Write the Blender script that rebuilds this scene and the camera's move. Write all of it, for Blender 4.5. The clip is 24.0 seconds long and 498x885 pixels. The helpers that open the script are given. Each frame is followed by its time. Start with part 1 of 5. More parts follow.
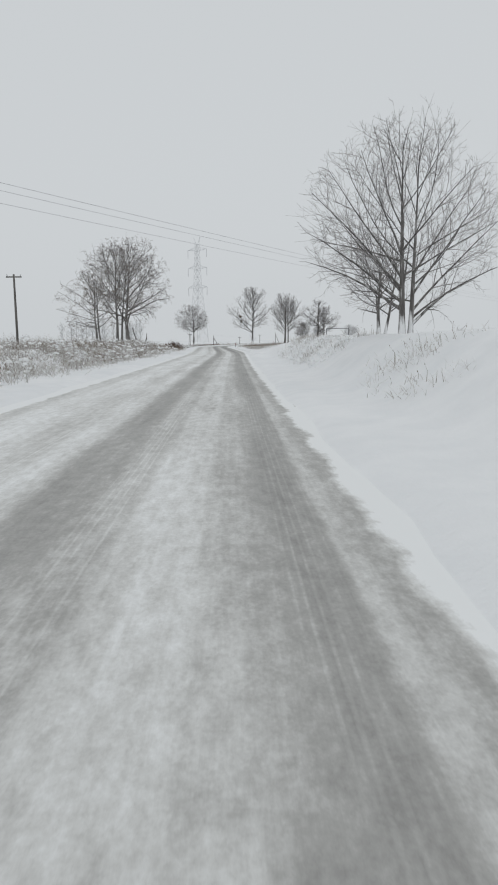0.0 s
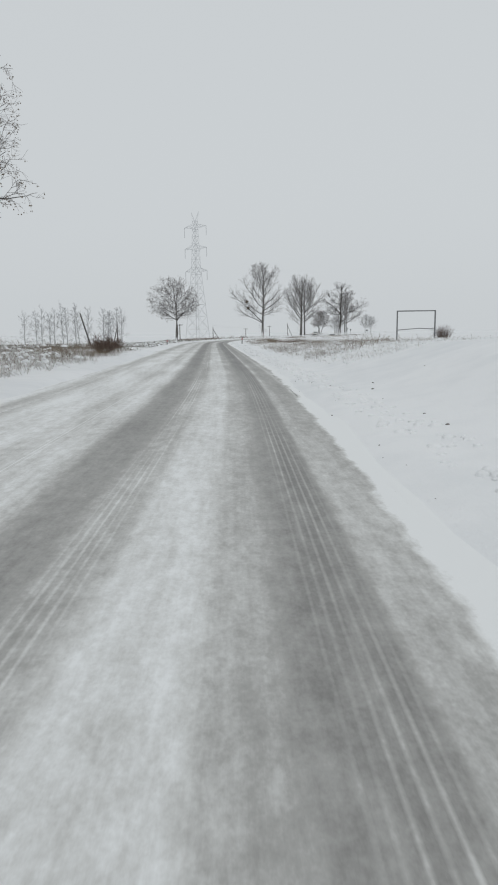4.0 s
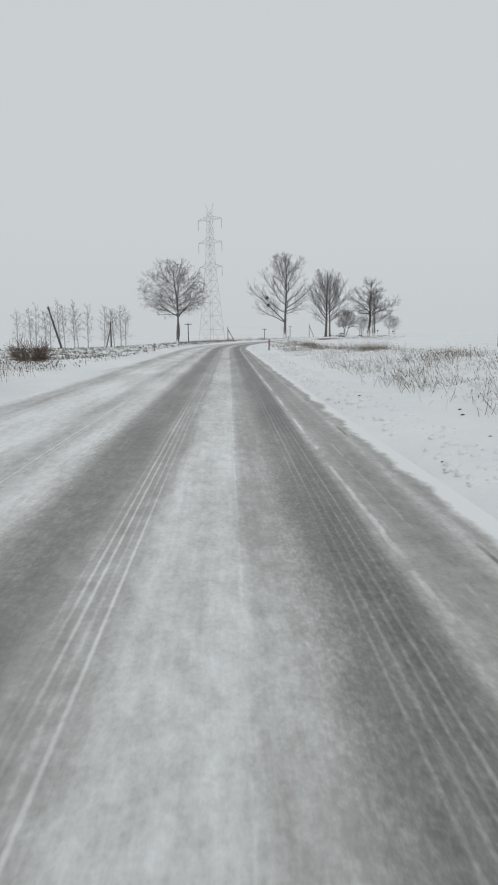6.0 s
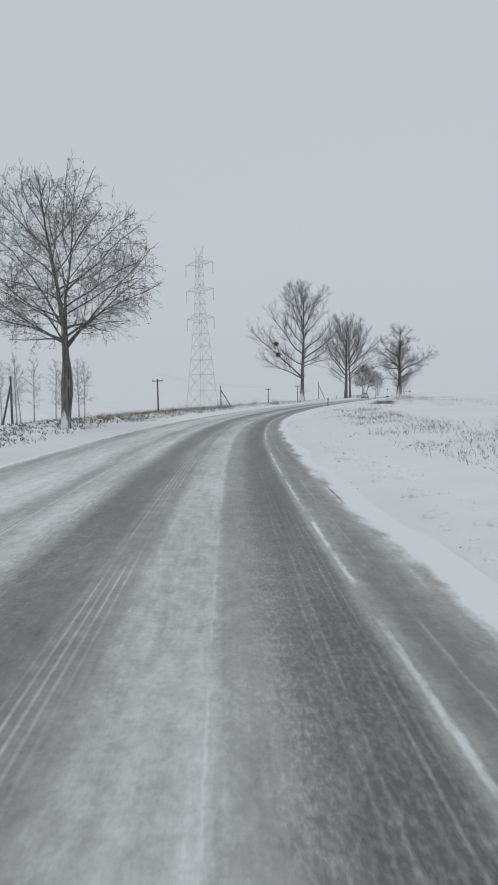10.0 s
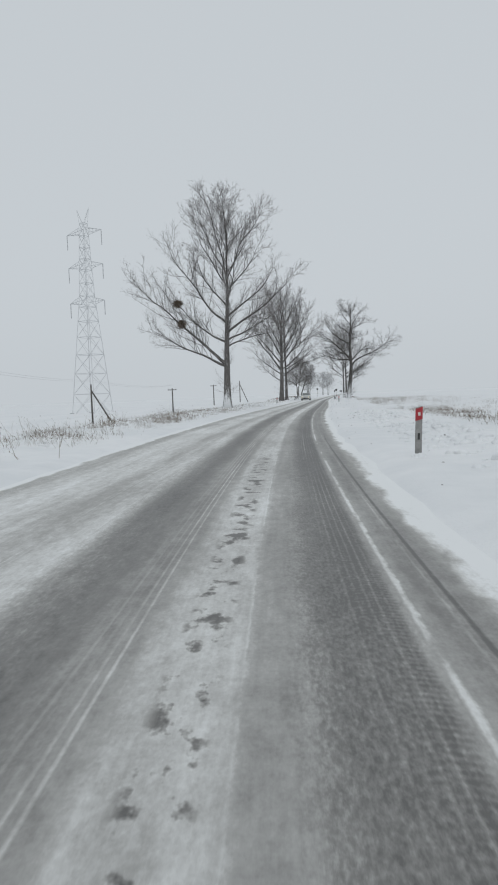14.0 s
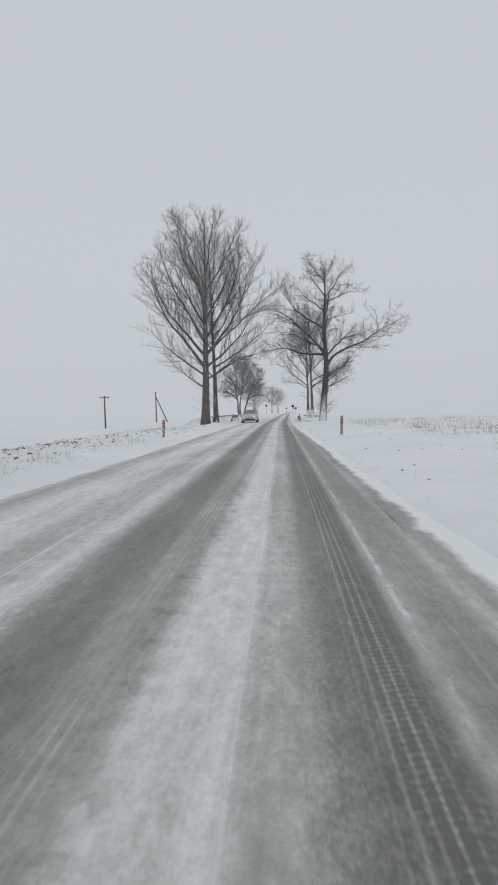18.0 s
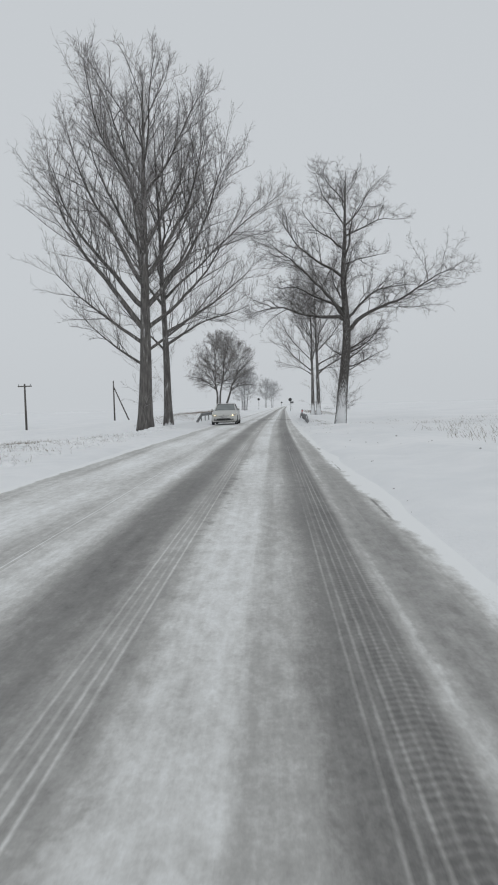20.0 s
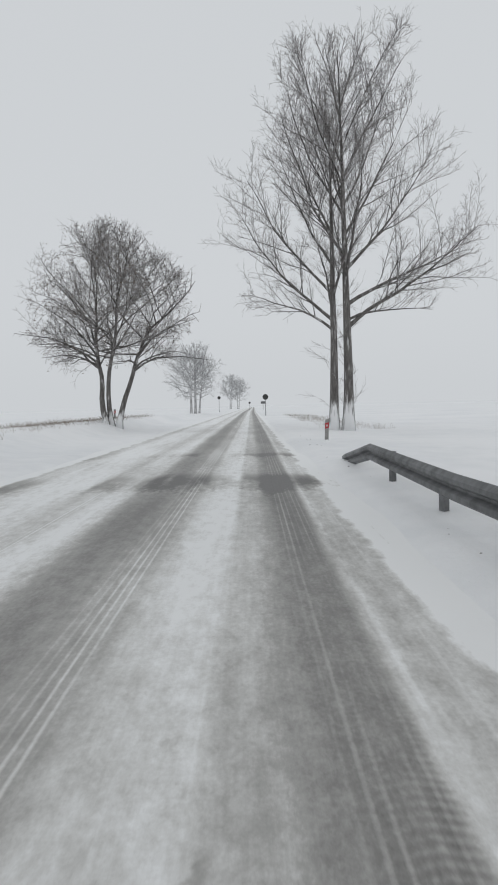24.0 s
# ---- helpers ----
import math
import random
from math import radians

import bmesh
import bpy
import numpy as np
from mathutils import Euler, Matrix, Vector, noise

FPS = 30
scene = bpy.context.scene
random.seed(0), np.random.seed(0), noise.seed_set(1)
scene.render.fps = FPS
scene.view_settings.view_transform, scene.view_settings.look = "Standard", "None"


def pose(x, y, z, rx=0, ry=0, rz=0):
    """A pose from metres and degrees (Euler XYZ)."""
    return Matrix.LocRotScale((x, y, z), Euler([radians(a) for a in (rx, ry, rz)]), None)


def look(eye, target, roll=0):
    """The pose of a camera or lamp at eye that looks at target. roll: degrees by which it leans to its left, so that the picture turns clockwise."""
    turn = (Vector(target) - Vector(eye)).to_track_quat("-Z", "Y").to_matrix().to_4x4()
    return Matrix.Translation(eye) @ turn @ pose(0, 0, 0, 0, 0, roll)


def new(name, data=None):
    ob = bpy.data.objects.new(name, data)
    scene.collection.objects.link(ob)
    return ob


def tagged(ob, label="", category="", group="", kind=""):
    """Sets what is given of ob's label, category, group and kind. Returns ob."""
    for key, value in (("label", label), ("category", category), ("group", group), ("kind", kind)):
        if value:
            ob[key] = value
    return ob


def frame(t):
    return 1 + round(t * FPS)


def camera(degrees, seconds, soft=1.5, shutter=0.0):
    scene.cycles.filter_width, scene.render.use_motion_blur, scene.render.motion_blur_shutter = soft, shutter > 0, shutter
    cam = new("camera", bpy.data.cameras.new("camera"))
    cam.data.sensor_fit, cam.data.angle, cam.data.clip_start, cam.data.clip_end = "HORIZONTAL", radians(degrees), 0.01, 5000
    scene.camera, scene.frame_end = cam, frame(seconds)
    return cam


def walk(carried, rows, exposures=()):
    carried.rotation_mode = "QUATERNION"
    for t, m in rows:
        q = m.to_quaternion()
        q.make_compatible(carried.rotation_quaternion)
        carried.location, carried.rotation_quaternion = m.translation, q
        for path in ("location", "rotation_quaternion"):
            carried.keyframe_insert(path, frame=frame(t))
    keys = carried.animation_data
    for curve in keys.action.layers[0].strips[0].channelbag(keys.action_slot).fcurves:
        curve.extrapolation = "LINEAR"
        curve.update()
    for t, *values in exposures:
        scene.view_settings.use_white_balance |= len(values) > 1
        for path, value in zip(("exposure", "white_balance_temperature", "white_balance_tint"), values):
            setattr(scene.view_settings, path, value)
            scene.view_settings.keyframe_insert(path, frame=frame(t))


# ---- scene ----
# ------------------------------------------------------------ camera
LENS = 41.21
EYE = 1.28
# seconds, x, y, turn to the left, tilt up, lean
ROWS = [
    (0.0, 0.11, 0.17, -1.45, -8.73, -0.45),
    (0.5, 0.09, 7.23, -1.84, -8.74, -0.44),
    (1.0, 0.06, 14.29, -2.14, -8.76, -0.45),
    (1.5, -0.00, 21.30, -1.82, -8.89, -0.54),
    (2.0, -0.01, 28.29, -1.74, -8.98, -0.61),
    (2.5, 0.10, 35.26, -1.72, -9.01, -0.65),
    (4.5, 0.27, 62.55, -0.62, -9.49, -0.80),
    (5.0, 0.17, 69.06, -0.27, -9.54, -0.84),
    (5.5, -0.05, 75.41, -0.04, -9.53, -0.79),
    (6.0, -0.29, 81.63, 0.33, -9.27, -0.63),
    (6.5, -0.55, 87.81, 0.48, -8.14, -0.47),
    (7.0, -0.76, 94.06, 0.77, -6.17, -0.43),
    (7.5, -0.98, 100.48, 0.88, -4.78, -0.49),
    (8.0, -1.18, 107.13, 0.74, -3.50, -0.60),
    (8.5, -1.38, 113.96, 0.58, -2.67, -0.72),
    (9.0, -1.64, 120.65, 0.41, -2.52, -0.88),
    (9.5, -1.79, 127.07, 0.02, -3.63, -1.02),
    (11.5, -2.34, 151.76, -1.57, -4.33, -1.54),
    (12.0, -2.18, 158.14, -2.92, -4.28, -1.70),
    (12.5, -1.66, 164.74, -4.37, -4.23, -1.80),
    (13.0, -0.89, 171.53, -5.60, -4.13, -1.86),
    (13.5, 0.12, 178.44, -7.20, -4.12, -1.94),
    (14.0, 1.34, 185.43, -7.70, -4.01, -2.04),
    (14.5, 2.69, 192.45, -7.63, -3.81, -2.12),
    (15.0, 4.08, 199.50, -7.90, -3.32, -2.19),
    (15.5, 5.62, 206.58, -8.31, -3.06, -2.18),
    (16.0, 7.23, 213.66, -9.20, -2.83, -2.02),
    (16.5, 9.00, 220.78, -10.43, -2.70, -1.85),
    (17.0, 10.76, 227.91, -11.77, -2.60, -1.67),
    (17.5, 12.63, 235.07, -12.22, -2.57, -1.67),
    (18.0, 14.56, 242.22, -12.31, -2.66, -1.66),
    (18.5, 16.50, 249.34, -12.25, -2.90, -1.63),
    (20.5, 24.11, 277.68, -13.15, -3.15, -1.53),
    (21.0, 25.81, 284.03, -13.58, -3.03, -1.45),
    (21.5, 27.37, 289.91, -13.96, -3.01, -1.38),
    (22.0, 28.89, 295.62, -14.37, -3.03, -1.38),
    (22.5, 30.33, 301.23, -14.88, -3.11, -1.39),
    (23.0, 31.77, 306.75, -15.38, -3.15, -1.32),
    (23.5, 33.44, 312.20, -15.49, -3.17, -1.31),
    (24.0, 35.06, 317.70, -15.66, -3.15, -1.32),
]


def view(x, y, turn, tilt, lean):
    a, b = radians(turn), radians(tilt)
    eye = Vector((x, y, EYE))
    ahead = Vector((-math.sin(a) * math.cos(b), math.cos(a) * math.cos(b), math.sin(b)))
    return look(eye, eye + 10 * ahead, lean)


cam = camera(LENS, 24.0, 2.0, 0.02)
walk(cam, [(t, view(*row)) for t, *row in ROWS],
     exposures=[(0, -0.03, 6520, 9.4), (6, -0.04, 6470, 8.4), (7.3, -0.06, 6420, 8.4), (8.0, -0.14, 6320, 8.4), (9.0, -0.23, 6270, 8.4), (9.5, -0.2, 6270, 8.4), (12, -0.09, 6320, 8.4), (15, -0.1, 6320, 8.4), (18.5, -0.12, 6370, 8.4), (21, -0.05, 6470, 10.4), (24, 0.0, 6520, 10.4)])

# ------------------------------------------------------------ overcast winter light
world = bpy.data.worlds.new("overcast_sky")
scene.world = world
world.use_nodes = True
wn, wl = world.node_tree.nodes, world.node_tree.links
wn.clear()
sky = wn.new("ShaderNodeTexSky")
sky.sky_type, sky.sun_disc = "NISHITA", False
sky.sun_elevation, sky.sun_rotation = radians(35), radians(200)
sky.air_density, sky.dust_density = 1.0, 6.0
grey = wn.new("ShaderNodeHueSaturation")
grey.inputs["Saturation"].default_value = 0.12
grey.inputs["Value"].default_value = 0.008
cloud = wn.new("ShaderNodeMixRGB")
cloud.blend_type = "ADD"
cloud.inputs[0].default_value = 1.0
cloud.inputs[2].default_value = (0.585, 0.612, 0.635, 1)
back = wn.new("ShaderNodeBackground")
wout = wn.new("ShaderNodeOutputWorld")
wl.new(sky.outputs[0], grey.inputs["Color"])
wl.new(grey.outputs[0], cloud.inputs[1])
wl.new(cloud.outputs[0], back.inputs["Color"])
wl.new(back.outputs[0], wout.inputs[0])
sun = new("sun", bpy.data.lights.new("sun", "SUN"))
sun.data.energy, sun.data.angle, sun.data.color = 0.30, radians(60), (1.0, 0.98, 0.95)
sun.matrix_world = pose(0, 0, 80, 35, 0, 20)


# ------------------------------------------------------------ materials
class Mat:
    """A node material with short hands for the nodes used below."""

    def __init__(self, name, rough=0.8, metal=0.0):
        self.m = bpy.data.materials.new(name)
        self.m.use_nodes = True
        self.t = self.m.node_tree
        self.b = self.t.nodes["Principled BSDF"]
        self.b.inputs["Roughness"].default_value = rough
        self.b.inputs["Metallic"].default_value = metal

    def node(self, kind, **sockets):
        n = self.t.nodes.new(kind)
        for k, v in sockets.items():
            self.put(n.inputs[k.replace("_", " ")], v)
        return n

    def put(self, socket, v):
        if isinstance(v, bpy.types.NodeSocket):
            self.t.links.new(v, socket)
        else:
            socket.default_value = v

    def math(self, op, a, b=0.0, c=0.0, clamp=False):
        n = self.t.nodes.new("ShaderNodeMath")
        n.operation, n.use_clamp = op, clamp
        for s, v in zip(n.inputs, (a, b, c)):
            self.put(s, v)
        return n.outputs[0]

    def noise(self, scale, detail=4.0, rough=0.55, vector=None, stretch=None):
        co = vector or self.t.nodes.new("ShaderNodeTexCoord").outputs["Object"]
        if stretch:
            mp = self.t.nodes.new("ShaderNodeMapping")
            mp.inputs["Scale"].default_value = stretch
            self.t.links.new(co, mp.inputs["Vector"])
            co = mp.outputs[0]
        n = self.node("ShaderNodeTexNoise", Vector=co, Scale=scale, Detail=detail, Roughness=rough)
        return n.outputs["Fac"]

    def ramp(self, fac, stops):
        n = self.t.nodes.new("ShaderNodeValToRGB")
        self.put(n.inputs[0], fac)
        e = n.color_ramp.elements
        while len(e) < len(stops):
            e.new(0.5)
        for el, (p, c) in zip(e, stops):
            el.position = p
            el.color = (c, c, c, 1) if isinstance(c, (int, float)) else (*c, 1)
        return n.outputs[0]

    def mix(self, fac, a, b):
        n = self.t.nodes.new("ShaderNodeMixRGB")
        for s, v in zip(n.inputs, (fac, a, b)):
            self.put(s, (*v, 1) if isinstance(v, tuple) and len(v) == 3 else v)
        return n.outputs[0]

    def color(self, v):
        self.put(self.b.inputs["Base Color"], (*v, 1) if isinstance(v, tuple) else v)
        return self

    def rough(self, v):
        self.put(self.b.inputs["Roughness"], v)
        return self

    def bump(self, height, strength=0.4, distance=0.02):
        n = self.node("ShaderNodeBump", Height=height, Strength=strength, Distance=distance)
        self.t.links.new(n.outputs[0], self.b.inputs["Normal"])
        return self


def snow_material():
    k = Mat("snow", 0.75)
    big, mid, fine = k.noise(0.12, 3), k.noise(1.3, 5), k.noise(22, 4)
    tone = k.math("ADD", k.math("MULTIPLY", big, 0.6), k.math("MULTIPLY", mid, 0.4))
    k.color(k.ramp(tone, [(0.3, (0.74, 0.757, 0.772)), (0.6, (0.85, 0.857, 0.864))]))
    k.bump(k.math("ADD", k.math("MULTIPLY", mid, 0.8), k.math("MULTIPLY", fine, 0.2)), 0.5, 0.12)
    return k.m


def bark_material(name, dark, light, snow_haze, drift=0.0, side=(-0.3, -0.9), grain=9, blotch=0.8):
    """Bark with furrows; snow blown on to its windward side, and up to drift metres plastered round the foot. The white
    share also paints distance haze on far trees.
    """
    k = Mat(name, 0.9)
    co = k.t.nodes.new("ShaderNodeTexCoord").outputs["Object"]
    furrow = k.noise(grain, 5, 0.6, co, (1, 1, 0.16))
    patch = k.noise(1.6, 4, 0.6, co, (1, 1, 0.5))
    base = k.ramp(furrow, [(0.3, dark), (0.7, light)])
    nor = k.t.nodes.new("ShaderNodeSeparateXYZ")
    k.t.links.new(k.t.nodes.new("ShaderNodeNewGeometry").outputs["Normal"], nor.inputs[0])
    lee = k.math("ADD", k.math("MULTIPLY", nor.outputs[0], side[0]), k.math("MULTIPLY", nor.outputs[1], side[1]))
    up = k.math("MULTIPLY", nor.outputs[2], 0.9)
    face = k.math("MAXIMUM", lee, up)
    amount = k.math("ADD", k.math("MULTIPLY", face, 0.30), k.math("MULTIPLY", k.math("SUBTRACT", patch, 0.5), blotch))
    amount = k.math("ADD", amount, snow_haze - 0.55)
    if drift:
        z = k.t.nodes.new("ShaderNodeSeparateXYZ")
        k.t.links.new(co, z.inputs[0])
        low = k.math("SUBTRACT", 1.0, k.math("DIVIDE", z.outputs[2], drift), clamp=True)
        low = k.math("MULTIPLY", low, k.math("ADD", 0.25, k.math("MULTIPLY", lee, 0.75)))
        amount = k.math("ADD", amount, k.math("MULTIPLY", low, 0.95))
        amount = k.math("ADD", amount, k.math("MULTIPLY", k.math("SUBTRACT", furrow, 0.5), 1.5))
    k.color(k.mix(k.ramp(amount, [(0.0, 0.0), (0.35, 0.9)]), base, (0.85, 0.86, 0.87)))
    k.bump(furrow, 0.8, 0.03)
    return k.m


def plain(name, a, b, scale=6.0, rough=0.7, metal=0.0, bump=0.2, stretch=None):
    k = Mat(name, rough, metal)
    n, w = k.noise(scale, 5, 0.6, None, stretch), k.noise(scale * 0.15, 3)
    k.color(k.ramp(k.math("ADD", k.math("MULTIPLY", n, 0.6), k.math("MULTIPLY", w, 0.4)), [(0.35, a), (0.65, b)]))
    if bump:
        k.bump(n, bump, 0.01)
    return k.m


# how far out the bare asphalt reaches on the driven side
RIM_S = [-60, 30, 60, 80, 97, 125, 174, 216, 245, 287, 340]
RIM_U = [2.6, 2.6, 2.75, 3.15, 3.25, 3.1, 2.65, 2.8, 3.0, 2.8, 2.6]


def road_material():
    """Wind-swept winter road: UV is metres across (0 at the middle) and metres along."""
    k = Mat("icy_road", 0.55)
    uv = k.t.nodes.new("ShaderNodeUVMap").outputs[0]
    sep = k.t.nodes.new("ShaderNodeSeparateXYZ")
    k.t.links.new(uv, sep.inputs[0])
    u, v = sep.outputs[0], sep.outputs[1]
    sway = k.math("SUBTRACT", k.noise(1.0, 2, 0.5, uv, (0.0, 0.03, 1)), 0.5)
    drift = k.math("SUBTRACT", k.ramp(k.math("DIVIDE", v, 400.0, clamp=True), [(0.0, 0.47), (0.10, 0.47), (0.24, 0.71), (0.33, 0.60), (0.435, 0.34), (0.54, 0.37), (0.72, 0.45), (0.85, 0.45)]), 0.5)
    w = k.math("SUBTRACT", k.math("ADD", u, k.math("MULTIPLY", sway, 0.06)), drift)
    across = k.math("DIVIDE", k.math("ADD", w, 3.4), 6.8, clamp=True)

    def at(m):
        return (m + 3.4) / 6.8
    profile = k.ramp(across, [(at(x), c) for x, c in (
        (-3.3, 0.0), (-3.0, 0.02), (-2.7, 0.26), (-2.4, 0.28), (-2.05, 0.06), (-1.5, 0.02), (-1.1, 0.08), (-0.85, 0.24), (-0.6, 0.20), (-0.3, 0.06),
        (-0.12, 0.22), (0.08, 0.60), (0.30, 0.68), (0.50, 0.58), (0.60, 0.44), (0.88, 0.38), (0.98, 0.18), (1.25, 0.14), (1.42, 0.12), (1.52, 0.34), (1.75, 0.38), (1.84, 0.52),
        (1.98, 0.70), (2.28, 0.66), (2.35, 0.34), (2.44, 0.36), (2.52, 0.48), (2.78, 0.48), (2.88, 0.26), (3.0, 0.42), (3.2, 0.3))])
    streak = k.noise(1.0, 5, 0.6, uv, (4.0, 0.22, 1))
    hair = k.noise(1.0, 4, 0.6, uv, (26.0, 0.9, 1))
    patch = k.noise(1.0, 4, 0.58, uv, (1.2, 0.24, 1))
    blot = k.noise(1.0, 5, 0.68, uv, (9.0, 4.0, 1))
    speck = k.noise(1.0, 3, 0.7, uv, (34.0, 24.0, 1))
    cover = k.ramp(k.math("DIVIDE", v, 400.0, clamp=True), [(0.0, 0.0), (0.15, 0.03), (0.24, 0.14), (0.30, 0.22), (0.45, 0.23), (0.55, 0.24), (0.62, 0.22), (0.70, 0.18), (0.76, 0.10), (0.85, 0.06)])
    veil = k.ramp(k.math("DIVIDE", v, 400.0, clamp=True), [(0.0, 0.60), (0.14, 0.66), (0.22, 1.0)])
    thin = k.ramp(k.math("DIVIDE", v, 400.0, clamp=True), [(0.0, 0.17), (0.14, 0.12), (0.22, 0.0)])
    bare = k.math("ADD", k.math("ADD", k.math("MULTIPLY", profile, veil), thin), k.math("SUBTRACT", cover, 0.05))
    for fac, gain in ((streak, 0.34), (hair, 0.16), (patch, 0.55), (blot, 0.58), (speck, 0.30)):
        bare = k.math("ADD", bare, k.math("MULTIPLY", k.math("SUBTRACT", fac, 0.5), gain))
    # snow lies from the rim of the bare asphalt outwards
    rim = k.ramp(k.math("DIVIDE", v, 400.0, clamp=True), [(q / 400.0, (r - 2.0) / 2.0) for q, r in zip(RIM_S[1:], RIM_U[1:])])
    rim = k.math("ADD", 2.0, k.math("MULTIPLY", rim, 2.0))
    ragged = k.math("ADD", k.math("MULTIPLY", k.math("SUBTRACT", k.noise(1.0, 4, 0.6, uv, (1.5, 0.9, 1)), 0.5), 0.5), k.math("ABSOLUTE", u))
    fade = k.math("MULTIPLY", k.math("SUBTRACT", ragged, rim), 7.0, clamp=True)
    bare = k.math("SUBTRACT", bare, k.math("MULTIPLY", fade, 0.6))
    # thin snow ridges between the tyre ribs, in the wheel tracks of both lanes
    grooves = None
    for mid, half in ((-2.45, 0.10), (-0.62, 0.07), (0.73, 0.15), (2.13, 0.17)):
        off = k.math("ABSOLUTE", k.math("SUBTRACT", w, mid))
        zone = k.math("MULTIPLY", k.math("SUBTRACT", half, off), 25.0, clamp=True)
        grooves = zone if grooves is None else k.math("MAXIMUM", grooves, zone)
    rib = k.math("POWER", k.math("MAXIMUM", k.math("SINE", k.math("MULTIPLY", w, 2 * math.pi / 0.058)), 0.0), 1.4)
    broken = k.ramp(k.noise(1.0, 4, 0.6, uv, (1.6, 0.10, 1)), [(0.34, 0.0), (0.50, 1.0)])
    each = k.ramp(k.noise(1.0, 3, 0.5, uv, (9.0, 0.07, 1)), [(0.40, 0.35), (0.60, 1.0)])
    broken = k.math("MULTIPLY", broken, k.ramp(k.math("DIVIDE", v, 400.0, clamp=True), [(0.04, 0.35), (0.2, 1.0)]))
    rib = k.math("MULTIPLY", rib, each)
    ribs = k.math("MULTIPLY", k.math("MULTIPLY", rib, grooves), broken)
    bare = k.math("SUBTRACT", bare, k.math("MULTIPLY", ribs, 0.32))
    # crusted flecks on the dark kerb-side track, and two thin ridges of ploughed snow
    mid_way = k.ramp(k.math("DIVIDE", v, 400.0, clamp=True), [(0.17, 0.0), (0.23, 1.0), (0.56, 1.0), (0.66, 0.35)])
    off = k.math("ABSOLUTE", k.math("SUBTRACT", w, 2.02))
    dark_track = k.math("MULTIPLY", k.math("MULTIPLY", k.math("SUBTRACT", 0.40, off), 6.0, clamp=True), mid_way)
    fleck = k.ramp(k.noise(1.0, 4, 0.65, uv, (44.0, 17.0, 1)), [(0.40, 0.0), (0.66, 1.0)])
    bare = k.math("ADD", bare, k.math("MULTIPLY", dark_track, k.math("SUBTRACT", 0.15, k.math("MULTIPLY", fleck, 0.26))))
    grit = k.ramp(k.noise(1.0, 4, 0.65, uv, (32.0, 12.0, 1)), [(0.46, 0.0), (0.68, 1.0)])
    left_track = k.math("MULTIPLY", k.math("MULTIPLY", k.math("SUBTRACT", 0.42, k.math("ABSOLUTE", k.math("SUBTRACT", w, 0.1))), 5.0, clamp=True), mid_way)
    bare = k.math("SUBTRACT", bare, k.math("MULTIPLY", k.math("MULTIPLY", left_track, grit), 0.16))
    for place_w, half, gain in ((2.40, 0.030, 0.34), (1.45, 0.014, 0.18), (-0.20, 0.014, 0.16), (2.05, 0.012, 0.20), (2.62, 0.018, 0.24)):
        line = k.math("MULTIPLY", k.math("SUBTRACT", half, k.math("ABSOLUTE", k.math("ADD", k.math("SUBTRACT", w, place_w), k.math("MULTIPLY", k.math("SUBTRACT", blot, 0.5), 0.05)))), 50.0, clamp=True)
        dash = k.ramp(k.noise(1.0, 4, 0.7, uv, (2.0, 0.6, 1)), [(0.42, 0.0), (0.54, 1.0)])
        bare = k.math("SUBTRACT", bare, k.math("MULTIPLY", k.math("MULTIPLY", line, dash), k.math("MULTIPLY", mid_way, gain)))
    # tread blocks pressed into the kerb-side track
    tread_zone = k.math("MULTIPLY", k.math("SUBTRACT", 0.15, k.math("ABSOLUTE", k.math("SUBTRACT", w, 2.2))), 25.0, clamp=True)
    slant = k.math("MULTIPLY", k.math("ABSOLUTE", k.math("SUBTRACT", w, 2.2)), 30.0)
    ladder = k.math("SINE", k.math("ADD", k.math("MULTIPLY", v, 2 * math.pi / 0.055), slant))
    worn = k.ramp(k.noise(1.0, 3, 0.6, uv, (5.0, 0.5, 1)), [(0.40, 0.1), (0.58, 1.0)])
    worn = k.math("MULTIPLY", worn, k.ramp(k.math("DIVIDE", v, 400.0, clamp=True), [(0.36, 0.0), (0.46, 1.0)]))
    bare = k.math("ADD", bare, k.math("MULTIPLY", k.math("MULTIPLY", ladder, tread_zone), k.math("MULTIPLY", k.math("MULTIPLY", broken, worn), 0.075)))
    bare = k.math("ADD", bare, k.math("MULTIPLY", tread_zone, k.math("MULTIPLY", broken, 0.10)))
    lane_mid = k.math("MULTIPLY", k.math("SUBTRACT", 0.48, k.math("ABSOLUTE", k.math("SUBTRACT", w, 1.4))), 5.0, clamp=True)
    blown = k.ramp(k.math("DIVIDE", v, 400.0, clamp=True), [(0.52, 0.0), (0.57, 1.0), (0.66, 1.0), (0.72, 0.5)])
    bare = k.math("SUBTRACT", bare, k.math("MULTIPLY", k.math("MULTIPLY", lane_mid, blown), 0.14))
    # snow drifted over the kerb side towards the culvert
    kerb_side = k.math("MULTIPLY", k.math("SUBTRACT", w, 2.25), 3.0, clamp=True)
    late = k.ramp(k.math("DIVIDE", v, 400.0, clamp=True), [(0.69, 0.0), (0.75, 1.0)])
    bare = k.math("SUBTRACT", bare, k.math("MULTIPLY", k.math("MULTIPLY", kerb_side, late), 0.22))
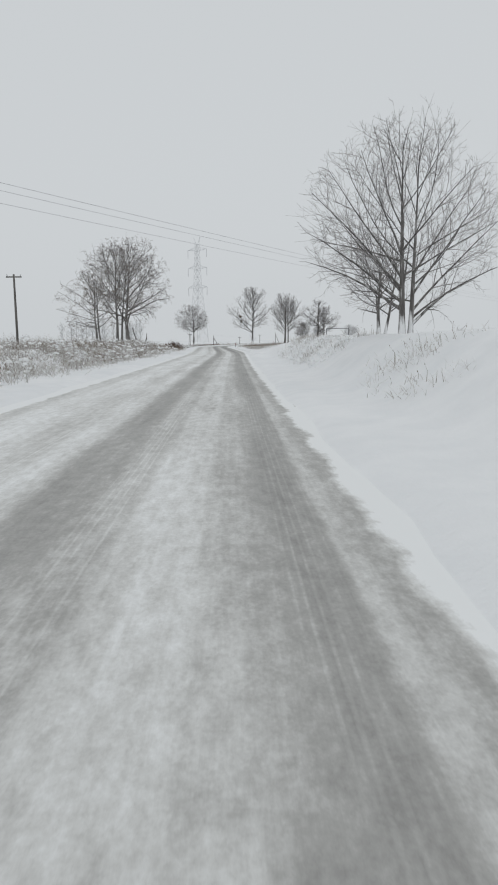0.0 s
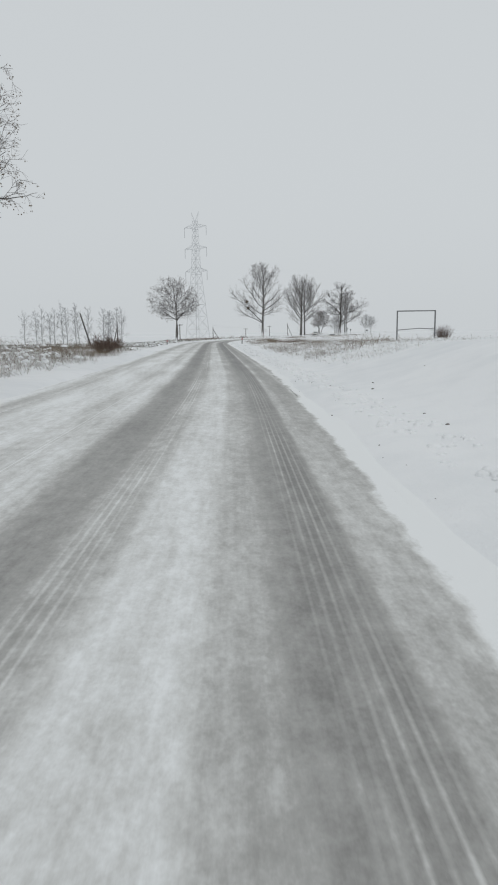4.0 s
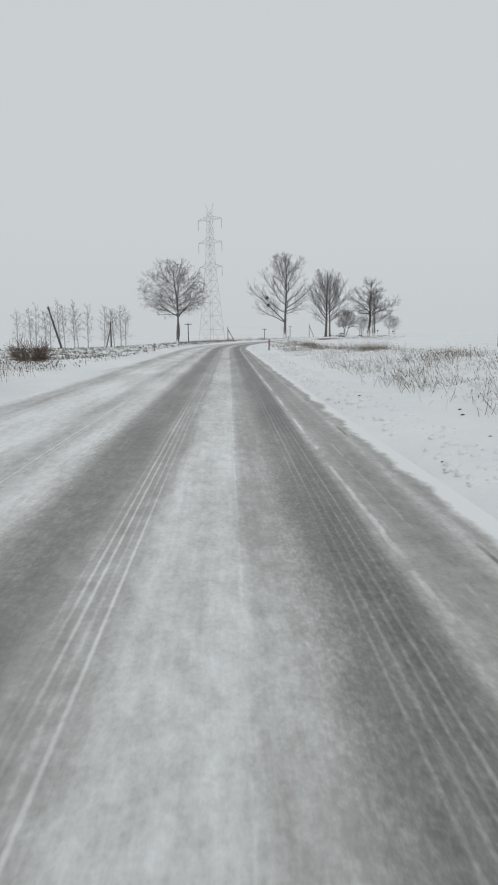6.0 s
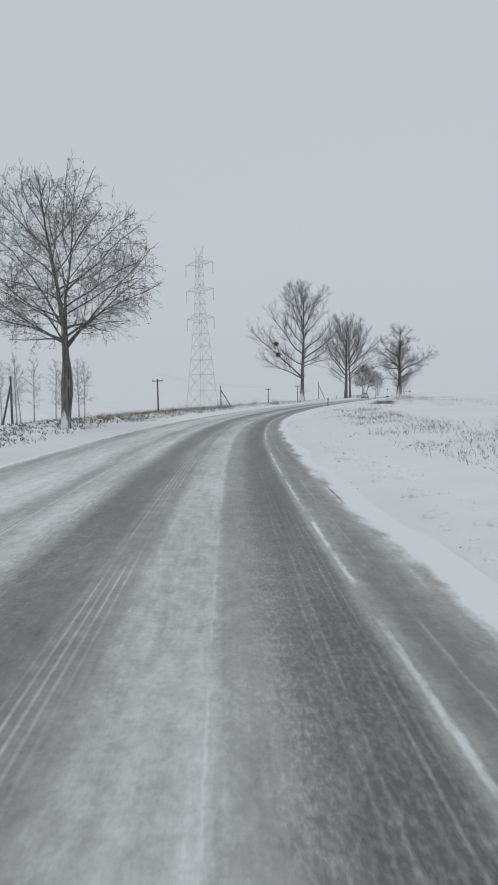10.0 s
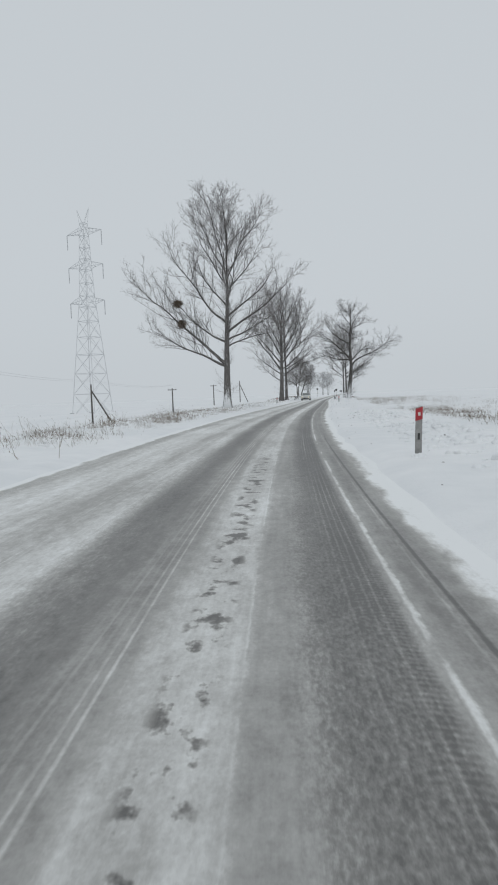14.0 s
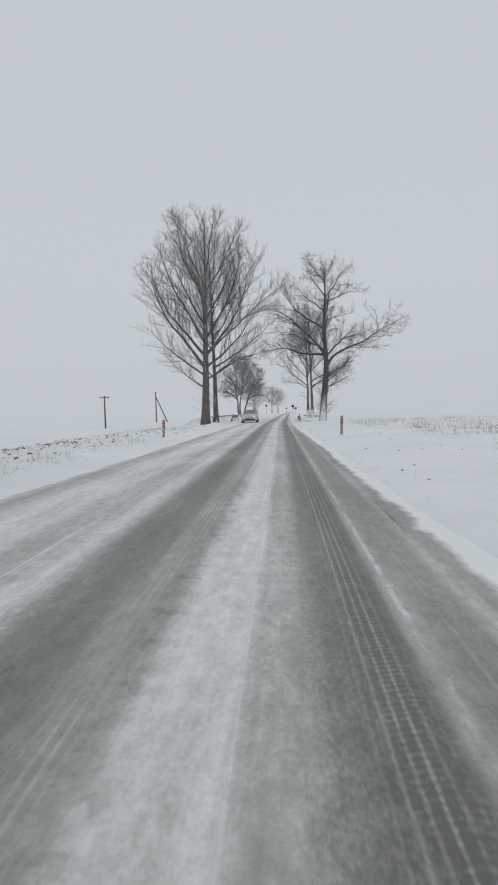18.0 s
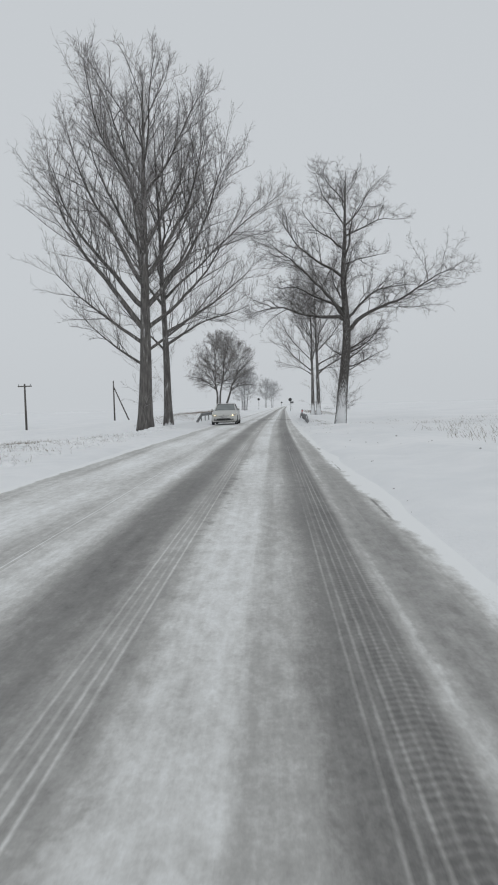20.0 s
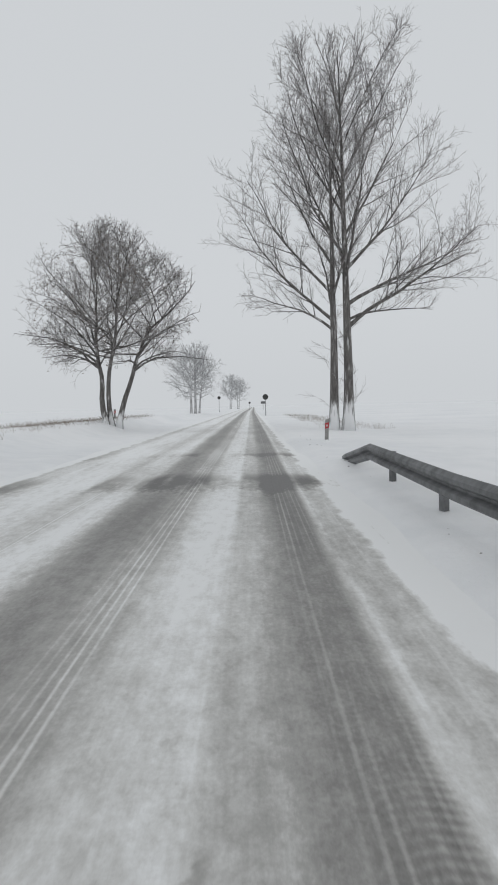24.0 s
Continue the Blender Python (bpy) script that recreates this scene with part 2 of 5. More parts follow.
    # swept patches along the strip between the wheel tracks
    strip = k.math("MULTIPLY", k.math("SUBTRACT", 0.15, k.math("ABSOLUTE", k.math("SUBTRACT", w, k.math("MULTIPLY", 2.0, k.ramp(k.math("DIVIDE", v, 400.0, clamp=True), [(0.44, 0.65), (0.47, 0.61), (0.545, 0.58), (0.575, 0.49), (0.62, 0.46), (0.75, 0.48), (0.79, 0.70), (0.81, 0.715)]))))), 16.0, clamp=True)
    spots = k.ramp(k.noise(1.0, 4, 0.6, uv, (5.0, 3.6, 1)), [(0.53, 0.0), (0.61, 1.0)])
    runs = k.ramp(k.noise(1.0, 2, 0.5, uv, (0.0, 0.055, 1)), [(0.46, 0.0), (0.54, 1.0)])
    runs = k.math("MAXIMUM", runs, k.ramp(k.math("DIVIDE", v, 400.0, clamp=True), [(0.425, 0.0), (0.435, 1.0), (0.49, 1.0), (0.50, 0.0)]))
    runs = k.math("MULTIPLY", runs, k.ramp(k.math("DIVIDE", v, 400.0, clamp=True), [(0.06, 0.4), (0.11, 0.0), (0.36, 0.0), (0.41, 1.0), (0.48, 1.0), (0.55, 0.45), (0.76, 0.3)]))
    bare = k.math("ADD", bare, k.math("MULTIPLY", k.math("MULTIPLY", strip, spots), k.math("MULTIPLY", runs, 0.62)))
    # dark crack along the edge of the asphalt
    crack = k.math("MULTIPLY", k.math("SUBTRACT", 0.024, k.math("ABSOLUTE", k.math("SUBTRACT", w, k.math("MULTIPLY", 4.0, k.ramp(k.math("DIVIDE", v, 400.0, clamp=True), [(0.40, 0.7325), (0.43, 0.67), (0.51, 0.67), (0.55, 0.7325)]))))), 60.0, clamp=True)
    cut = k.ramp(k.noise(1.0, 3, 0.6, uv, (0.0, 0.35, 1)), [(0.54, 0.0), (0.62, 1.0)])
    bare = k.math("ADD", bare, k.math("MULTIPLY", k.math("MULTIPLY", crack, k.math("MAXIMUM", cut, k.ramp(k.math("DIVIDE", v, 400.0, clamp=True), [(0.43, 0.0), (0.46, 0.8), (0.50, 0.8), (0.52, 0.0)]))), k.math("MULTIPLY", blot, 1.0)))
    # bare joints of the culvert deck
    for y0, half, gain in ((328.6, 1.3, 1.15), (334.6, 0.7, 0.8)):
        rough_v = k.math("ADD", v, k.math("ADD", k.math("MULTIPLY", k.math("SUBTRACT", patch, 0.5), 3.0), k.math("MULTIPLY", k.math("SUBTRACT", blot, 0.5), 1.4)))
        d = k.math("SUBTRACT", half, k.math("ABSOLUTE", k.math("SUBTRACT", rough_v, y0)))
        bare = k.math("ADD", bare, k.math("MULTIPLY", k.math("MULTIPLY", d, 1.1, clamp=True), k.math("MULTIPLY", k.math("MULTIPLY", profile, k.ramp(patch, [(0.38, 0.1), (0.56, 1.0)])), gain * 1.5)))
    k.color(k.ramp(bare, [(0.02, (0.84, 0.85, 0.85)), (0.24, (0.63, 0.63, 0.615)), (0.46, (0.41, 0.405, 0.39)),
                          (0.74, (0.235, 0.23, 0.22)), (1.0, (0.12, 0.117, 0.112))]))
    k.rough(k.ramp(bare, [(0.1, 0.8), (0.9, 0.5)]))
    k.bump(k.math("SUBTRACT", k.math("MULTIPLY", ribs, 0.4), k.math("MULTIPLY", bare, 0.6)), 0.35, 0.015)
    return k.m


SNOW = snow_material()
ROAD = road_material()
BARK = bark_material("poplar_bark", (0.065, 0.06, 0.058), (0.21, 0.20, 0.19), 0.18, 2.2)
BARK_BARE = bark_material("bare_poplar_bark", (0.06, 0.056, 0.054), (0.19, 0.18, 0.17), 0.12, 0.4)
BARK_NEST = bark_material("plastered_poplar_bark", (0.06, 0.056, 0.054), (0.19, 0.18, 0.17), 0.12, 2.4, grain=14, blotch=0.6)
BARK_OAK = bark_material("old_oak_bark", (0.04, 0.037, 0.035), (0.15, 0.14, 0.13), 0.16, 4.0, grain=26, blotch=0.4)
BARK_ASH = bark_material("ash_bark", (0.065, 0.06, 0.058), (0.21, 0.20, 0.19), 0.18, 0.9)
TWIG = bark_material("twig_bark", (0.17, 0.158, 0.155), (0.33, 0.312, 0.305), 0.30)
TWIG_OAK = bark_material("dark_twig_bark", (0.105, 0.098, 0.095), (0.24, 0.225, 0.22), 0.25)
# far trees only: distance haze is put into this pale colour
HAZE_TWIG = bark_material("hazed_twig", (0.22, 0.22, 0.225), (0.37, 0.37, 0.375), 0.42)
WEED = plain("dry_weed", (0.10, 0.075, 0.05), (0.24, 0.19, 0.14), 3.0, 0.9, 0, 0)
WEED_SNOW = plain("snowy_weed", (0.42, 0.40, 0.375), (0.78, 0.78, 0.78), 2.0, 0.9, 0, 0)
# pylon steel, made paler: distance haze is painted into its colour
STEEL = plain("hazed_galvanised_steel", (0.56, 0.57, 0.58), (0.70, 0.71, 0.72), 3.0, 0.6, 0.1, 0)
RAIL_STEEL = plain("weathered_rail_steel", (0.085, 0.088, 0.09), (0.24, 0.245, 0.25), 5.0, 0.6, 0.3)
POLE_WOOD = plain("weathered_pole_wood", (0.06, 0.055, 0.05), (0.16, 0.15, 0.14), 8.0, 0.9, 0, 0.4, (1, 1, 0.1))
FIELD_GRASS = plain("frosted_field_grass", (0.10, 0.10, 0.08), (0.25, 0.24, 0.21), 3.0, 0.9, 0, 0)
DIRT = plain("frozen_dirt", (0.06, 0.05, 0.042), (0.16, 0.14, 0.12), 9.0, 0.95)
WIRE = plain("wire_metal", (0.44, 0.44, 0.45), (0.56, 0.56, 0.57), 4.0, 0.5, 0.5, 0)
CERAMIC = plain("insulator_ceramic", (0.35, 0.36, 0.37), (0.55, 0.56, 0.57), 8.0, 0.3, 0, 0)


# ------------------------------------------------------------ mesh helpers
class Geo:
    """Vertices and faces gathered for one mesh."""

    def __init__(self):
        self.v, self.f = [], []

    def tube(self, pts, rad, sides=5, cap=True):
        n, base = len(pts), len(self.v)
        for i, p in enumerate(pts):
            d = (pts[min(i + 1, n - 1)] - pts[max(i - 1, 0)]).normalized()
            a = d.cross(Vector((0.0, 0.0, 1.0)) if abs(d.z) < 0.9 else Vector((1.0, 0.0, 0.0))).normalized()
            b = d.cross(a)
            for j in range(sides):
                q = 2 * math.pi * j / sides
                self.v.append(p + (a * math.cos(q) + b * math.sin(q)) * rad[i])
        for i in range(n - 1):
            for j in range(sides):
                k = (j + 1) % sides
                self.f.append((base + i * sides + j, base + (i + 1) * sides + j, base + (i + 1) * sides + k, base + i * sides + k))
        if cap:
            self.f.append(tuple(base + j for j in range(sides)))
            self.f.append(tuple(base + (n - 1) * sides + j for j in reversed(range(sides))))
        return self

    def bar(self, a, b, r, sides=4):
        return self.tube([Vector(a), Vector(b)], [r, r], sides)

    def box(self, lo, hi):
        b = len(self.v)
        for z in (lo[2], hi[2]):
            for x, y in ((lo[0], lo[1]), (hi[0], lo[1]), (hi[0], hi[1]), (lo[0], hi[1])):
                self.v.append(Vector((x, y, z)))
        for q in ((0, 3, 2, 1), (4, 5, 6, 7), (0, 1, 5, 4), (1, 2, 6, 5), (2, 3, 7, 6), (3, 0, 4, 7)):
            self.f.append(tuple(b + i for i in q))
        return self

    def quad(self, *pts):
        b = len(self.v)
        self.v += [Vector(p) for p in pts]
        self.f.append(tuple(range(b, b + len(pts))))
        return self

    def mesh(self, name, smooth=True):
        me = bpy.data.meshes.new(name)
        me.from_pydata([tuple(p) for p in self.v], [], self.f)
        if smooth:
            me.polygons.foreach_set("use_smooth", [True] * len(me.polygons))
        me.update()
        return me


def part(name, geo, material, parent=None, label="", smooth=True):
    """One mesh object, under a thing or a part if given."""
    me = geo.mesh(name, smooth) if isinstance(geo, Geo) else geo
    if not me.materials:
        me.materials.append(material)
    ob = new(name, me)
    ob.parent = parent
    return tagged(ob, label)


def thing(name, at, label, category, group="", turn=0.0):
    ob = new(name)
    ob.empty_display_size = 0.3
    ob.matrix_world = pose(*at, 0, 0, turn)
    return tagged(ob, label, category, group)


# ------------------------------------------------------------ the line of the road
LINE_Y = np.array([-60, 0, 35, 63, 76, 94, 114, 127, 140, 152, 165, 178, 192, 206.5, 221, 235, 249, 278, 296, 318, 340, 380, 450.0])
LINE_X = np.array([0, 0.05, 0.08, 0.2, 0.0, -0.75, -1.4, -1.8, -2.2, -2.25, -1.6, 0.1, 2.6, 5.6, 9.0, 12.6, 16.45, 24.2, 29.0, 35.1, 41.4, 52.8, 72.7])
_y = np.arange(-60.0, 450.1, 1.0)
_x = np.interp(_y, LINE_Y, LINE_X)
for _ in range(40):
    _x[1:-1] = (_x[:-2] + 2 * _x[1:-1] + _x[2:]) / 4


def lane(s):
    """The driven line at y = s: its x and its slope dx/dy."""
    lo, hi = _y[0], _y[-1]
    if s < lo:
        return _x[0], 0.0
    if s > hi - 2:
        k = 0.29
        return np.interp(hi - 2, _y, _x) + (s - hi + 2) * k, k
    return float(np.interp(s, _y, _x)), float(np.interp(s + 1, _y, _x) - np.interp(s - 1, _y, _x)) / (2 if lo + 1 < s else 1)


MID = 1.6  # the driven line lies this far right of the road's middle


def on_road(s, u, z=0.0):
    """A place u metres to the right of the road's middle, at station s."""
    x, k = lane(s)
    n = math.hypot(1, k)
    return Vector((x + (u - MID) / n, s - k * (u - MID) / n, z))


def heading(s):
    return -math.degrees(math.atan(lane(s)[1]))


def smooth(a, b, t):
    t = min(1.0, max(0.0, (t - a) / (b - a)))
    return t * t * (3 - 2 * t)


def ground_height(s, u):
    """Snow cover: a raised field on the right at first, fields that fall away on the left after the bend."""
    near = noise.noise((s * 0.35, u * 0.8, 3.1)) * 0.06 + noise.noise((s * 1.3, u * 1.7, 7.7)) * 0.025
    wide = noise.noise((s * 0.03, u * 0.05, 1.7)) * 0.12
    a = abs(u) + ((0.10 if u > 0 else 0.28) * noise.noise((s * 0.09, 5.0 if u > 0 else 9.0, 0.5)) + 0.05 * noise.noise((s * 0.5, 2.0 if u > 0 else 4.0, 0.5))) * (1 - smooth(5, 8, abs(u)))
    if u > 0:
        a -= (float(np.interp(s, RIM_S, RIM_U)) - 2.75) * (1 - smooth(4, 6, a))
    if a < 2.3:
        return -0.10
    edge = -0.10 + 0.17 * smooth(2.68, 3.5, a) + near * smooth(2.6, 3.2, a) * (1.0 if a < 6 else 0.6)
    if u > 0:
        h = np.interp(s, [-60, 50, 75, 95, 135, 170, 200, 240, 315, 340, 400], [1.4, 1.4, 0.95, 0.6, 0.0, 0.2, 0.1, 0.0, 0.0, -0.15, -0.1])
        edge += h * smooth(4.1, np.interp(s, [50, 80], [6.8, 9.0]), u) + wide * smooth(5, 12, u)
        edge -= 0.46 * smooth(306, 316, s) * (1 - smooth(327, 338, s)) * smooth(4.3, 6.3, u) * (1 - 0.7 * smooth(9, 17, u))
        edge += 0.22 * smooth(4.4, 5.6, u) * (1 - smooth(5.8, 7.6, u)) * smooth(150, 180, s) * (1 - smooth(305, 318, s)) * (0.6 + 2.5 * abs(near) * 6) * 0.7
    else:
        h = np.interp(s, [-60, 78, 98, 120], [0.9, 0.9, 0.35, 0.05])
        edge += h * smooth(5.5, 9.0, a) * (1 - 0.6 * smooth(16, 30, a)) + wide * smooth(6, 14, a)
        drop = np.interp(s, [150, 195, 300, 330, 420], [0.0, 1.6, 1.6, 0.9, 0.8])
        edge -= np.interp(s, [292, 308, 326, 336], [0.0, 0.5, 0.5, 0.0]) * smooth(5.2, 6.8, a)
        edge += np.interp(s, [328, 342, 380, 420], [0.0, 0.45, 0.45, 0.1]) * smooth(4.8, 6.5, a)
        edge += 0.12 * smooth(4.2, 5.6, a) * (1 - smooth(6.5, 9, a)) - drop * smooth(8.5, 17.0, a) - drop * 2.4 * smooth(17, 75, a)
    return edge


def build_ground():
    ss = np.concatenate([[-2500, -900, -400, -200, -120, -80], np.arange(-60, 120, 0.8), np.arange(120, 440, 0.9), [442, 448, 456, 470, 490, 520, 560, 620, 720, 900, 1300, 2000, 3200]])
    uu = np.concatenate([np.arange(0, 2.4, 1.15), np.arange(2.45, 4.0, 0.16), np.arange(4.0, 9, 0.35), np.arange(9, 20, 0.8), np.arange(20, 36, 2.0)])
    uu = np.concatenate([-uu[::-1], uu[1:]])
    outer = [45, 60, 85, 120, 180, 280, 450, 800, 1500, 3000]
    cols = [-o for o in reversed(outer)] + list(uu) + outer
    side = Vector((math.cos(radians(8)), -math.sin(radians(8)), 0))
    g = Geo()
    for s in ss:
        for u in cols:
            if abs(u) <= 36:
                p = on_road(s, u, ground_height(s, u))
            else:
                e = math.copysign(34.0, u)
                p = on_road(s, e) + side * (u - e)
                p.z = ground_height(s, u)
            g.v.append(p)
    w = len(cols)
    for i in range(len(ss) - 1):
        for j in range(w - 1):
            g.f.append((i * w + j, i * w + j + 1, (i + 1) * w + j + 1, (i + 1) * w + j))
    tagged(part("ground", g, SNOW), "wind-blown snow over open fields and verges", "snow field", kind="structure")


def build_road():
    ss = np.concatenate([[-400, -200, -100], np.arange(-60, 440, 1.0), np.arange(440, 1000, 20)])
    us = np.arange(-3.45, 3.46, 0.3)
    g, uvs = Geo(), []
    for s in ss:
        for u in us:
            g.v.append(on_road(s, u, 0.02 - 0.014 * abs(u) + 0.006 * noise.noise((s * 0.5, u * 1.4, 0.0))))
            uvs.append((u, s))
    w = len(us)
    for i in range(len(ss) - 1):
        for j in range(w - 1):
            g.f.append((i * w + j, i * w + j + 1, (i + 1) * w + j + 1, (i + 1) * w + j))
    me = g.mesh("road")
    layer = me.uv_layers.new(name="UVMap")
    idx = np.zeros(len(me.loops), int)
    me.loops.foreach_get("vertex_index", idx)
    layer.data.foreach_set("uv", np.array(uvs)[idx].ravel())
    tagged(part("road", me, ROAD), "grey icy country road with wheel tracks in thin snow", "road", kind="structure")


build_ground()
build_road()


# ------------------------------------------------------------ bare trees
def tip(d, rng, spread):
    return (d + Vector((rng.gauss(0, 1), rng.gauss(0, 1), rng.gauss(0, 1))) * spread).normalized()


def run(start, d, length, r0, r1, n, rng, gnarl, up):
    """A wandering shoot: its points and radii."""
    pts, rad, p = [start.copy()], [r0], start.copy()
    for i in range(n):
        d = tip(d, rng, gnarl)
        d = (d + Vector((0, 0, up * length / n))).normalized()
        p = p + d * (length / n)
        pts.append(p.copy())
        rad.append(r0 + (r1 - r0) * ((i + 1) / n) ** 0.8)
    return pts, rad


def point_on(pts, rad, t):
    k = min(t * (len(pts) - 1), len(pts) - 1.001)
    i = int(k)
    return pts[i].lerp(pts[i + 1], k - i), (pts[i + 1] - pts[i]).normalized(), rad[i] + (rad[i + 1] - rad[i]) * (k - i)


def aside(d, angle, turn):
    a = d.cross(Vector((0, 0, 1)) if abs(d.z) < 0.95 else Vector((1, 0, 0))).normalized()
    b = d.cross(a)
    return (d * math.cos(angle) + (a * math.cos(turn) + b * math.sin(turn)) * math.sin(angle)).normalized()


BRANCHES = {}  # the limbs' points, by tree


def tree(at, stems, label, seed, limbs=14, start=0.25, angle=(60, 25), reach=(4, 6, 2), up=0.10, gnarl=0.10, sub=1.3, twig=3.2,
         twiglets=3, fine=0.008, extra=(), shoots=0, shoot_len=2.0, shoot_top=1.1, bark=None, twigs=None, seeds=0, turn=0.0, wander=0.12, thick=0.0135, category="tree", group="", name="bare_tree", shape=None, bend=(), lift=0.0, flare=1.35, taper=0.8):
    """stems: (dx, dy, lean in x, lean in y, height, radius). reach: limb length low, half way and at the top.
    extra: limbs set by hand (stem, height share, compass degrees, degrees off upright at the fork, length, degrees off upright at the end).
    lift: how far side shoots bend upwards; flare: how much wider a stem is at its foot; taper: how late it thins.
    shape: the crown's egg (centre x, y, z, half width, half height); bend: (height, shift in x) of a crooked trunk."""
    rng = random.Random(seed)

    def out(p):
        """How far out in the crown's egg a point lies: 1 at its skin."""
        if not shape:
            return 0.0
        return math.sqrt(((p.x - shape[0]) ** 2 + (p.y - shape[1]) ** 2) / shape[3] ** 2 + ((p.z - shape[2]) / shape[4]) ** 2)

    def trimmed(q, w, most):
        """A shoot cut off where it leaves the crown, tapered anew."""
        n = len(q)
        for i in range(1, len(q)):
            if out(q[i]) > most and out(q[i]) > out(q[i - 1]):
                n = max(3, i + 1)
                break
        if n < len(q):
            q, w = q[:n], [w[0] + (w[-1] - w[0]) * i / (n - 1) for i in range(n)]
        return q, w

    def to_skin(p, d, usual):
        if not shape:
            return usual
        e = Vector((shape[3], shape[3], shape[4]))
        a = Vector(((p.x - shape[0]) / e.x, (p.y - shape[1]) / e.y, (p.z - shape[2]) / e.z))
        b = Vector((d.x / e.x, d.y / e.y, d.z / e.z))
        h = a.dot(b) ** 2 - b.dot(b) * (a.dot(a) - 1)
        return usual if h < 0 else min(max(1.0, (-a.dot(b) + math.sqrt(h)) / b.dot(b)) * 1.1, shape[4] * 1.7)
    root = thing(name, at, label, category, group, turn)
    crown, ends = Geo(), []
    BRANCHES[root.name] = spine = []
    bark, twigs = bark or BARK_ASH, twigs or TWIG

    def twiggy(pts, rad, length, level, geo=None):
        """Side shoots along a limb, and shoots on these."""
        count = max(2, int(length * (sub if level == 1 else twig)))
        for i in range(count):
            t = 0.18 + 0.82 * (i + rng.random()) / count
            p, d, r = point_on(pts, rad, min(t, 0.999))
            if level == 1:
                ln = length * rng.uniform(0.26, 0.52) * (1.15 - 0.6 * t)
                nd = (aside(d, radians(rng.uniform(28, 56)), rng.uniform(0, 6.283)) + Vector((0, 0, lift * 0.6))).normalized()
                q, w = trimmed(*run(p, nd, ln, max(fine * 1.5, min(r * 0.5, 0.030)), fine, 5, rng, gnarl * 1.4, up * 0.8), 1.02)
                (geo if w[0] > 0.018 else crown).tube(q, w, 4, False)
                twiggy(q, w, ln, 2)
            elif out(p) < 1.06:
                ln = rng.uniform(0.35, 0.9) * min(1.0, 0.5 + length * 0.3)
                nd = (aside(d, radians(rng.uniform(25, 60)), rng.uniform(0, 6.283)) + Vector((0, 0, lift))).normalized()
                q, w = run(p, nd, ln, max(fine, r * 0.6), fine * 0.6, 2, rng, gnarl * 1.6, up)
                crown.tube(q, w, 3, False)
                ends.append(q[-1])
                for _ in range(twiglets):
                    p2, d2, r2 = point_on(q, w, rng.uniform(0.25, 0.99))
                    q2, w2 = run(p2, aside(d2, radians(rng.uniform(25, 60)), rng.uniform(0, 6.283)), ln * rng.uniform(0.3, 0.6),
                                 fine * 0.8, fine * 0.5, 1, rng, 0.1, up)
                    crown.tube(q2, w2, 3, False)
                    ends.append(q2[-1])

    def limb(geo, p, d, ln, r, crook=1.0, free=False, to=None):
        q, w = run(p, d, ln, r, fine * 1.4, max(5, int(ln * 1.6)), rng, gnarl * crook, 0.0 if to else up)
        if to:
            # turn steadily from the first heading to the last one, with crooks on the way
            n, here, crank = len(q) - 1, p.copy(), Vector((0, 0, 0))
            q = [p.copy()]
            for i in range(n):
                crank = crank * 0.72 + Vector((rng.gauss(0, 1), rng.gauss(0, 1), rng.gauss(0, 1))) * gnarl * crook
                here = here + (d.lerp(to, (i + 0.5) / n).normalized() + crank).normalized() * (ln / n)
                q.append(here.copy())
        if not free:
            q, w = trimmed(q, w, rng.uniform(0.86, 1.03))
            ln = sum((b - a).length for a, b in zip(q, q[1:]))
        spine.extend(q)
        geo.tube(q, w, 5, False)
        twiggy(q, w, ln, 1, geo)

    for k, (dx, dy, lx, ly, h, r) in enumerate(stems):
        d0 = Vector((lx, ly, 1.0)).normalized()
        foot = Vector((dx, dy, -0.25))
        pts, rad = run(foot, d0, h, r, fine * 2, 16, rng, gnarl * wander, 0.02 if abs(lx) + abs(ly) > 0.08 else 0.08)
        if bend:
            for p in pts:
                p.x += float(np.interp(p.z, [b[0] for b in bend], [b[1] for b in bend]))
        rad = [r + (fine * 2 - r) * (i / 16) ** taper for i in range(17)]
        rad[0], rad[1] = rad[0] * flare, rad[1] * (1 + (flare - 1) * 0.23)
        stem = Geo()
        stem.tube(pts, rad, 10)
        for i in range(limbs):
            t = start + (0.97 - start) * (i + rng.random() * 0.8) / limbs
            p, d, w = point_on(pts, rad, t)
            share = (t - start) / (0.97 - start)
            ln = float(np.interp(share, [0, 0.45, 1], reach)) * rng.uniform(0.75, 1.2)
            off = radians(float(np.interp(share, [0, 1], angle)) * rng.uniform(0.8, 1.2))
            nd = aside(Vector((0, 0, 1)), off, 2.4 * i + rng.uniform(-0.5, 0.5) + k * 1.3)
            ln = to_skin(p, nd, ln)
            limb(stem, p, nd, ln, max(0.018, min(w * 0.6, ln * thick)))
        for st, t, compass, off, ln, *last in extra:
            if st == k:
                p, d, w = point_on(pts, rad, t)
                c = radians(compass)
                nd = Vector((math.sin(c) * math.sin(radians(off)), math.cos(c) * math.sin(radians(off)), math.cos(radians(off))))
                f = radians(last[0] if last else off)
                to = Vector((math.sin(c) * math.sin(f), math.cos(c) * math.sin(f), math.cos(f)))
                limb(stem, p, nd, ln, min(w * 0.65, max(0.018, thick * 1.25) * ln), 0.8, True, to)
